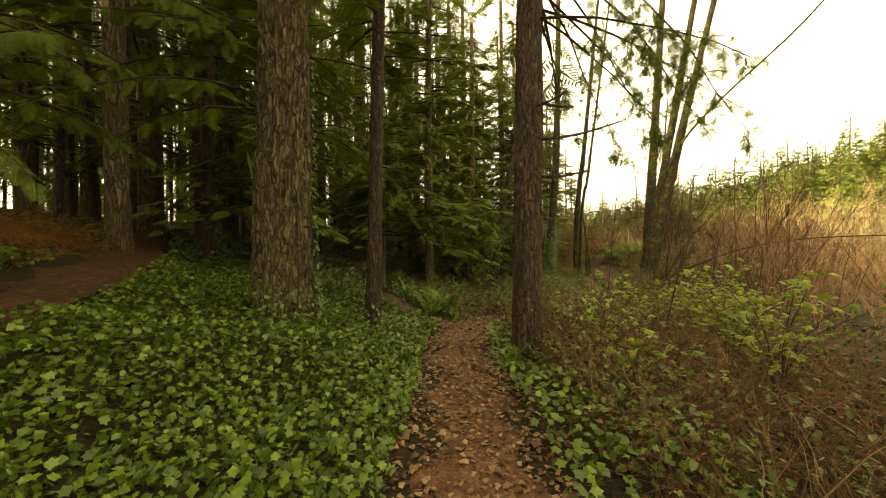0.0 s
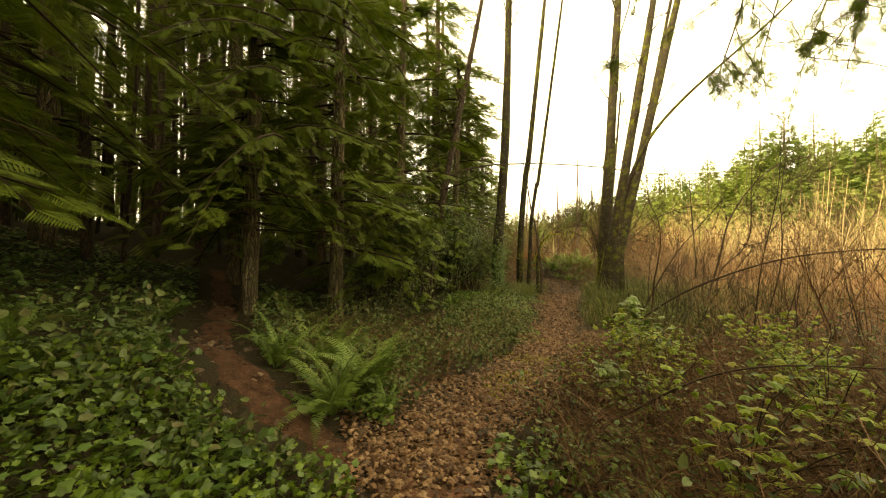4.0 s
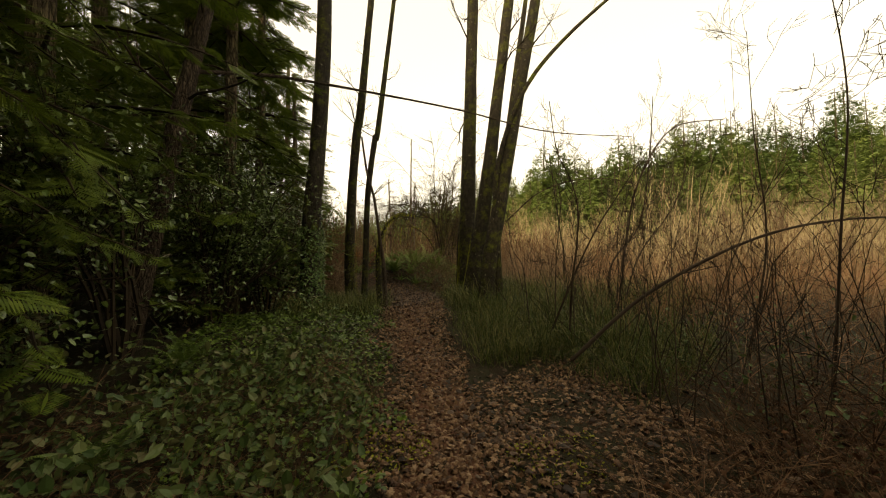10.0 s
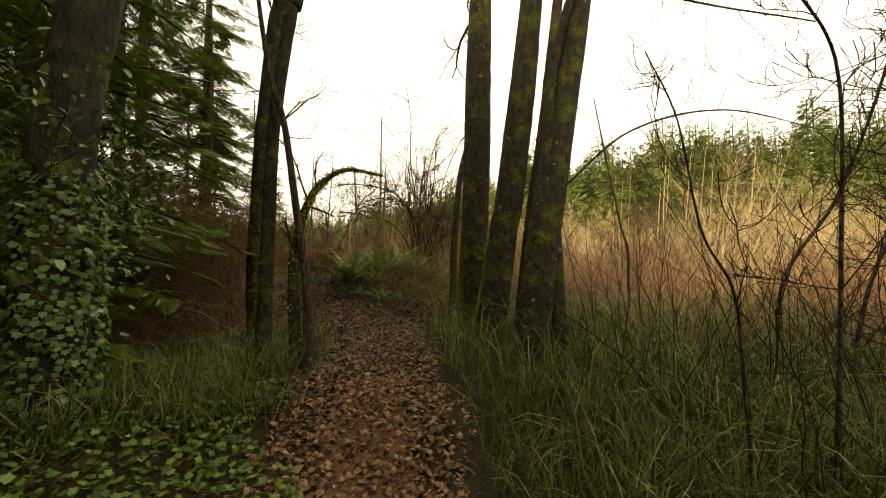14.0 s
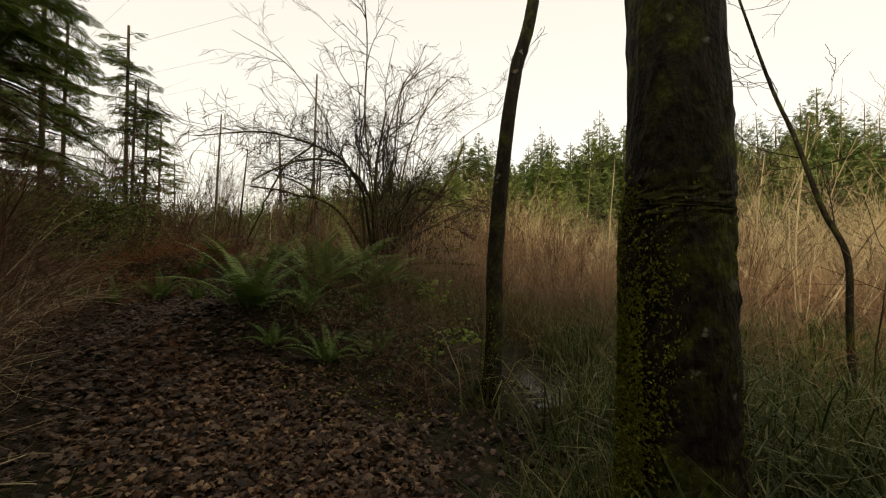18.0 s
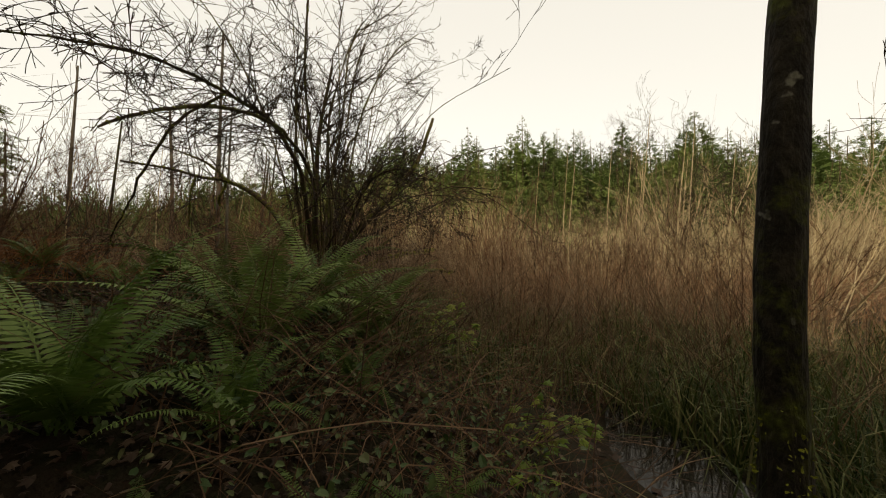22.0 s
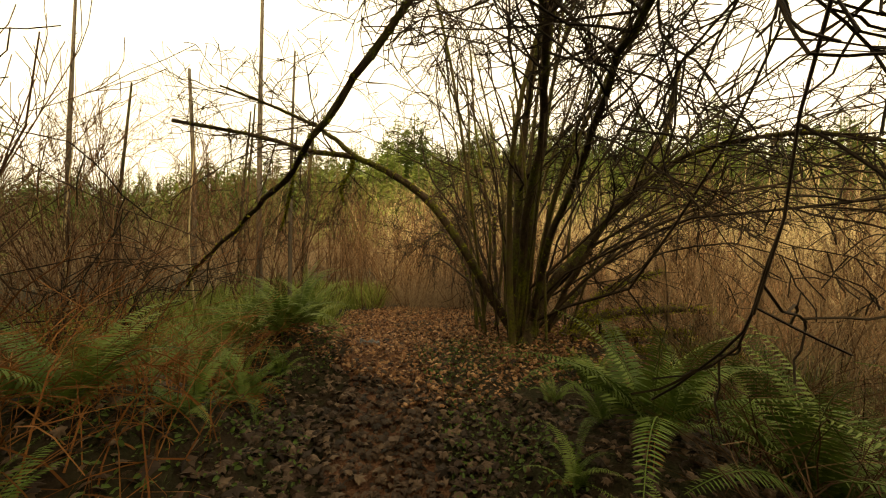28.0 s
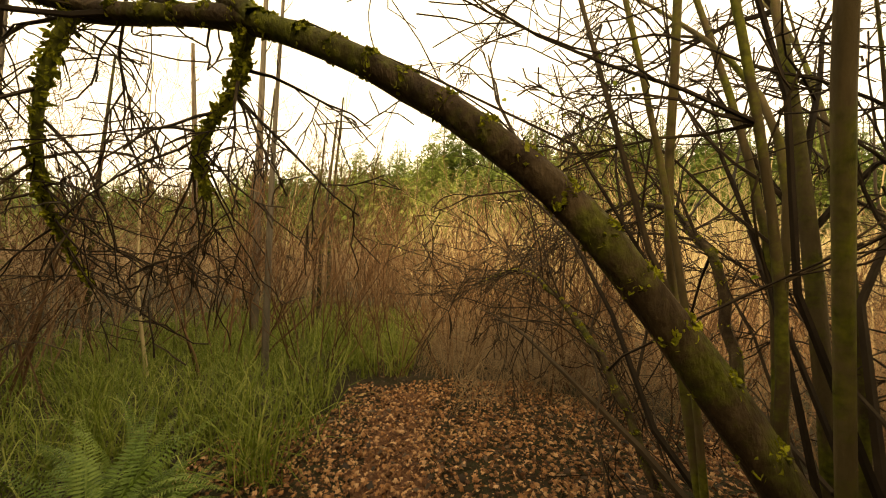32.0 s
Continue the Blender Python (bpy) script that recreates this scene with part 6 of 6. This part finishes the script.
# bare growth on the bank and in the glade beyond the hazel
plant_shrubs(brown, [(18.6, 30.2, 1.0), (20.5, 28.2, 1.0), (22, 31, 1.2), (19.4, 26.4, 0.8), (21.3, 25.2, 1.1), (23, 28, 1.2), (13.6, 31.5, 1.0), (20.2, 33.6, 1.3), (24.5, 33, 1.3), (17.6, 34.6, 1.2), (15.2, 35.4, 1.1), (26, 30, 1.3), (11.4, 30.5, 0.9), (10.2, 29.4, 1.0), (19.5, 20.5, 1.0), (21.5, 22.5, 1.1), (19.6, 27.9, 0.9), (20.6, 26.6, 0.95), (18.9, 25.0, 0.8), (20.0, 24.3, 0.9), (19.2, 29.0, 0.85), (21.6, 29.4, 1.1), (18.6, 23.2, 0.8), (20.4, 30.6, 1.1), (22.6, 26.4, 1.2), (22.8, 24.0, 1.2), (18.2, 21.4, 0.9), (14.6, 20.0, 0.6), (15.6, 19.0, 0.7), (16.5, 20.8, 0.8), (17.0, 18.5, 0.8), (15.0, 17.4, 0.55), (18.5, 17.2, 0.9), (13.6, 19.6, 0.5), (17.6, 19.8, 0.8), (11.0, 29.4, 1.4), (12.2, 31.4, 1.7), (13.2, 29.6, 1.1), (14.8, 32.5, 1.5), (18.2, 32.0, 1.6), (15.8, 34.0, 1.8), (19.6, 35.2, 1.8), (21.4, 33.2, 1.7), (13.8, 35.0, 1.9), (17.4, 37.2, 1.9), (22.6, 36.4, 1.9), (24.2, 30.8, 1.6), (20.4, 26.0, 1.3), (22.0, 27.8, 1.5), (24.6, 27.2, 1.6), (23.4, 25.2, 1.5), (11.6, 34.0, 1.9), (10.4, 32.0, 1.7), (7.1, 23.3, 0.9), (6.8, 25.0, 1.0), (7.3, 21.9, 0.7)],
             "bare brown-twigged shrub round the glade", "shrubs of the glade")
brush("spirea_thicket", 7000, (6, 34, 1, 32), lambda x, y: wet(x, y) & (np.hypot(x - 13, y - 21) > 3.2), (0.5, 1.5), 0.0055, 0.42, 0.5, M_RED, "dense reddish-brown hardhack thicket in the wet meadow", 741, 5, "thicket", 0.3)
brush("spirea_thicket", 290, (5.0, 13.0, 7.5, 15.2), lambda x, y: (dl(x, y) > 2.0) & (dl(x, y) < 5.5), (1.1, 2.6), 0.007, 0.2, 0.3, M_TWIG, "thin dark upright stems at the wet margin", 742, 3, "thicket", 0.3)
brush("dry_reeds", 4200, (9, 62, -12, 52), lambda x, y: wet(x, y) & (off_trail(x, y) > 10) & (lump(x, y, 0.22) > -0.35), (0.8, 2.1), 0.008, 0.4, 0.6, M_REED, "pale dry reeds standing across the meadow", 743, 4, "reeds", 0.3)
brush("far_thicket", 5200, (14, 80, -30, 70), lambda x, y: wet(x, y) & (off_trail(x, y) > 20), (2.2, 5.4), 0.020, 0.28, 0.5, M_PALE, "hazy mass of bare pale stems before the far trees", 744, 5, "thicket", 0.34)
brush("far_thicket", 2600, (6, 46, 30, 70), lambda x, y: (off_trail(x, y) < -6) & (x - 0.42 * y > -9), (1.6, 4.2), 0.015, 0.3, 0.5, M_SPIREA, "brown scrub beyond the glade", 745, 5, "thicket", 0.34)


# poles and snags against the sky
for px, py, h, r, lab in ((20.1, 33.9, 12, 0.11, "tall bare dead trunk against the sky"), (16.2, 36.4, 9, 0.08, "tall bare dead trunk against the sky"), (17.9, 30.5, 7, 0.06, "thin bare dead trunk")):
    bare_tree("dead_tree", px, py, [(0, 0, 0), (0.1, 0.05, h * 0.5), (0.3, 0.1, h)], r, r * 0.4, lab, M_POLE, int(px * 10), 6, 0.7, 0.35, depth=1, sides=10)
bare_tree("dead_tree", 20.8, 38.2, [(0, 0, 0), (0.1, 0, 4.5), (0.0, 0.1, 9.4)], 0.13, 0.05, "broken-topped snag with a clump at its tip", M_POLE, 91, 8, 0.7, 0.7, depth=1)
for i, (px, py, h) in enumerate(((23.2, 38.1, 9), (21.8, 36.8, 8), (25.0, 36.2, 9), (18.4, 38.5, 8), (22.6, 34.2, 7), (26.4, 38.5, 9))):
    bare_tree("birch_tree", px, py, [(0, 0, 0), (0.1, 0.05, h * 0.4), (0.4, -0.2, h)], 0.09, 0.03, "bare slender tree in the glade", M_ALDER, 900 + i, 12, 2.2, 0.25, depth=2, sides=8, rings=24, group="bare trees of the glade")

for i, (px, py, h) in enumerate(((22.9, 17.0, 6.5), (22.3, 16.1, 5.6), (26.6, 15.0, 6), (27.1, 17.8, 7), (21.9, 14.9, 5), (24.9, 19.4, 5.5), (29.6, 21.3, 7), (29.3, 16.2, 7), (23.7, 17.4, 6), (22.7, 15.7, 6), (21.5, 14.1, 5.5), (27.3, 19.7, 7), (17.6, 33.4, 6), (16.3, 36.2, 6), (21.9, 34.8, 5), )):
    bare_tree("birch_tree", px, py, [(0, 0, 0), (-0.15, 0.1, h * 0.4), (-0.3 + 0.1 * (i % 5), -0.2, h)], 0.034, 0.007, "slender pale-stemmed birch with bare branches", M_PALE, 930 + i, 26, 1.9, 0.12, depth=2, sides=8, rings=20, group="pale birches in the meadow", up=0.5)

# puddle under the slender alder
def puddle(x, y, rx, ry, lift, material, label):
    a = np.linspace(0, 2 * np.pi, 48, endpoint=False)
    q = 1 + 0.22 * np.sin(a * 3 + 1) + 0.12 * np.sin(a * 5)
    z = gz(x, y) + lift
    V = np.concatenate([[(x, y, z)], np.stack([x + rx * q * np.cos(a), y + ry * q * np.sin(a), np.full(48, z)], -1)])
    F = np.array([(0, i + 1, (i + 1) % 48 + 1) for i in range(48)])
    tagged(new("puddle", mesh_np("puddle", V, F, material)), label, "puddle", kind="structure")


puddle(12.0, 18.5, 1.1, 0.55, 0.05, M_WATER, "still dark puddle among the sedge")

# climbing ivy on trunks
def climbing_ivy(x, y, r, h, n, seed, lean, label, a0=0, a1=6.28):
    g = np.random.default_rng(seed)
    a = g.uniform(a0, a1, n)
    z = h * g.random(n) ** 1.4
    rr = r * (1.12 + 0.3 * np.exp(-z / 0.3)) + g.uniform(0, 0.05, n)
    P = np.stack([x + lean[0] * z + rr * np.cos(a), y + lean[1] * z + rr * np.sin(a), gz(x, y) + z], -1)
    R = rot(a, np.full(n, 1.15) + g.normal(0, 0.3, n), g.normal(0, 0.4, n))
    V, F = strew(*IVY_LEAF, P, R, g.uniform(0.018, 0.042, n))
    tagged(new("climbing_ivy", mesh_np("climbing_ivy", V, F, M_IVY_DARK)), label, "ivy", kind="stuff")


climbing_ivy(-2.14, 4.75, 0.37, 3.4, 620, 801, (0, 0), "ivy climbing the furrowed fir trunk", -0.1, 0.9)
climbing_ivy(-2.14, 4.75, 0.36, 0.45, 420, 802, (0, 0), "ivy round the foot of the great fir")
climbing_ivy(5.11, 16.95, 0.205, 1.9, 2400, 803, (0.02, 0), "dark ivy climbing the alder's foot")
climbing_ivy(-1.06, 5.3, 0.12, 0.45, 120, 804, (0.03, 0.05), "ivy round the slim fir's foot")

# glossy evergreen shrub mass at the wood's edge
def leafy_mass(name, x, y, rx, ry, h, n, seed, material, size, label, tpl=OVATE):
    g = np.random.default_rng(seed)
    ob = base(name, (x, y, gz(x, y) - 0.05), label, "bush", "evergreen shrubs at the wood's edge")
    b = Branching(seed)
    for _ in range(9):
        a = g.uniform(0, 6.28)
        b.grow((0.1 * math.cos(a), 0.1 * math.sin(a), 0), (0.6 * rx / h * math.cos(a), 0.6 * ry / h * math.sin(a), 1), h * g.uniform(0.6, 0.95), 0.03, 2, 0.2, 0.6, 4)
    V, F = b.arrays(lambda l: True, 4)
    part("stem_mass", mesh_np("stem_mass", V, F, M_TWIG), ob, kind="stuff")
    ends = np.array([p[j] for p, l in zip(b.P, b.lvl) if l < 2 for j in (2, 3, 4, 5)])
    i = g.integers(0, len(ends), n)
    P = ends[i] + g.normal(0, 0.17, (n, 3))
    P[:, 2] = np.maximum(P[:, 2], 0.1)
    V, F = strew(*tpl, P, rot(g.uniform(0, 6.28, n), g.normal(0.4, 0.5, n), g.normal(0, 0.5, n)), g.uniform(*size, n))
    part("foliage", mesh_np("foliage", V, F, material), ob)


for i, (lx, ly, rx, ry, h) in enumerate(((3.4, 17.2, 1.6, 1.6, 3.0), (2.2, 15.6, 1.6, 1.5, 3.4), (3.9, 19.0, 1.5, 1.6, 4.0), (1.2, 17.0, 1.5, 1.5, 3.0), (5.0, 21.0, 1.4, 1.4, 3.0), (0.6, 15.0, 1.4, 1.4, 2.6), (6.6, 23.4, 1.6, 1.6, 2.4), (5.6, 25.5, 1.6, 1.6, 3.2), (4.5, 18.0, 1.3, 1.3, 2.6), (7.0, 24.6, 1.2, 1.2, 2.0), (8.3, 26.3, 1.2, 1.2, 1.7), (9.6, 28.2, 1.3, 1.3, 2.2), (7.4, 28.0, 1.5, 1.5, 3.0))):
    leafy_mass("evergreen_shrub", lx, ly, rx, ry, h, 5200, 850 + i, M_HOLLY if i < 9 else M_LEAFY, (0.026, 0.052), "dark glossy evergreen shrub at the wood's edge" if i < 9 else "mid-green leafy shrub among the bracken")

# ---- the far trees ----
FAR_SPRAY = spray_template(3, 0, 0.10)


def far_conifer(seed, h, w):
    """A full conical crown of drooping sprays with uneven tiers."""
    g = np.random.default_rng(seed)
    n = 2000
    t = 1 - np.sqrt(g.random(n) * 0.999)
    az = g.uniform(0, 6.28, n)
    tier = 0.80 + 0.20 * np.sin(t * 46 + 2 * np.sin(az + seed))
    side = 1 + 0.22 * np.sin(2 * az + seed) * np.sin(5 * t + seed) + 0.12 * np.sin(3 * az + 9 * t)
    R = w * (1 - t) ** 0.72 * tier * side + 0.05
    f = g.uniform(0.25, 1.0, n) ** 0.7
    P = np.stack([np.cos(az) * R * f, np.sin(az) * R * f, h * (0.03 + 0.95 * t) - 0.25 * R * f], -1)
    size = (0.30 + 0.30 * R) * g.uniform(0.7, 1.3, n)
    V, F = strew(*FAR_SPRAY, P, rot(az + g.normal(0, 0.5, n), g.normal(0.25, 0.35, n) - 0.9 * t ** 3, g.normal(0, 0.5, n)), size)
    return mesh_np("crown", V, F, M_NEEDLE_FAR)


far_kinds, FAR_H = [], (22, 18, 24, 15, 20)
for k, (h, w) in enumerate(zip(FAR_H, (5.2, 4.8, 5.0, 5.4, 4.4))):
    fx, fy = 78 + 3 * k, 40 - 5 * k
    ob = base("conifer_tree", (fx, fy, gz(fx, fy) - 0.2), "tall conifer in the tree line across the meadow", "tree", "far conifers")
    P = bend([(0, 0, 0), (0, 0, h * 0.98)], 8)
    V, F = tubes(P[None], np.linspace(0.3, 0.04, 8)[None], 8)
    part("trunk", mesh_np("trunk", V, F, M_FIR_BARK), ob)
    part("crown", far_conifer(1000 + k, h, w), ob)
    far_kinds.append(ob)
gq = np.random.default_rng(1010)
# rows of trees stand one above another up the wooded hill; ends of the line run lower
for dist, step, hi in ((64, 3.2, 14.5), (71, 3.2, 16.5), (79, 3.4, 18.5), (88, 3.6, 20.0), (98, 3.8, 22.0)):
    deg = -14.0
    while deg < 152:
        a = radians(deg)
        d = dist + gq.uniform(-3.5, 3.5) + float(np.interp(deg, [20, 42], [24, 0]))
        x, y = 8 + d * math.sin(a), 14 + d * math.cos(a)
        low = float(np.interp(deg, [20, 34, 50, 60, 100, 122], [0.72, 0.78, 0.92, 1.0, 1.0, 0.85]))
        k = int(gq.integers(0, 5))
        s = hi * low * gq.uniform(0.72, 1.12) / FAR_H[k]
        o = copy_thing(far_kinds[k], Matrix.LocRotScale((x, y, gz(x, y) - 0.3), Euler((gq.normal(0, 0.02), gq.normal(0, 0.02), gq.uniform(0, 6.28))), None))
        o.scale = (s, s, s)
        deg += math.degrees(step / d) * gq.uniform(0.6, 1.45)


def moss_coat(x, y, z0, z1, lean, r, a0, a1, n, seed, label):
    """Tufts of moss on one side of a trunk."""
    g = np.random.default_rng(seed)
    a = radians(a0) + radians(a1 - a0) * g.random(n)
    z = g.uniform(z0, z1, n)
    ok = np.sin(z * 5.1 + 3 * a + seed) + np.sin(z * 11 - 5 * a) + 0.9 * g.normal(size=n) > -0.9
    ok &= g.random(n) > ((z - z0) / (z1 - z0)) ** 1.6
    a, z = a[ok], z[ok]
    n = len(a)
    rr = r * (1.055 - 0.02 * z / 2 + 0.42 * np.exp(-z / 0.28)) + g.uniform(-0.006, 0.010, n)
    P = np.stack([x + lean[0] * z + rr * np.cos(a), y + lean[1] * z + rr * np.sin(a), gz(x, y) - 0.12 + z], -1)
    V, F = strew(*OVATE, P, rot(g.uniform(0, 6.28, n), g.uniform(0, 6.28, n), g.uniform(0, 6.28, n)), g.uniform(0.006, 0.015, n))
    tagged(new("trunk_moss", mesh_np("trunk_moss", V, F, M_MOSS)), label, "moss", kind="stuff")


moss_coat(9.62, 16.9, 0.0, 2.0, (0.068, 0.0), 0.226, 60, 250, 24000, 651, "yellow-green moss on the alder's shaded side")
moss_coat(9.62, 16.9, 0.0, 1.9, (0.064, 0.0), 0.228, 70, 150, 14000, 655, "thick yellow-green moss down the alder's edge")
moss_coat(9.02, 16.15, 0.1, 1.9, (0.185, -0.05), 0.20, 85, 165, 6000, 652, "yellow-green moss on the leaning alder")
moss_coat(10.72, 18.38, 0.1, 1.2, (0.05, -0.02), 0.075, 80, 260, 900, 653, "yellow-green moss round the slender alder's foot")
moss_coat(7.32, 19.45, 0.1, 3.0, (-0.01, 0.005), 0.155, 180, 340, 4000, 654, "moss on the grey alder")
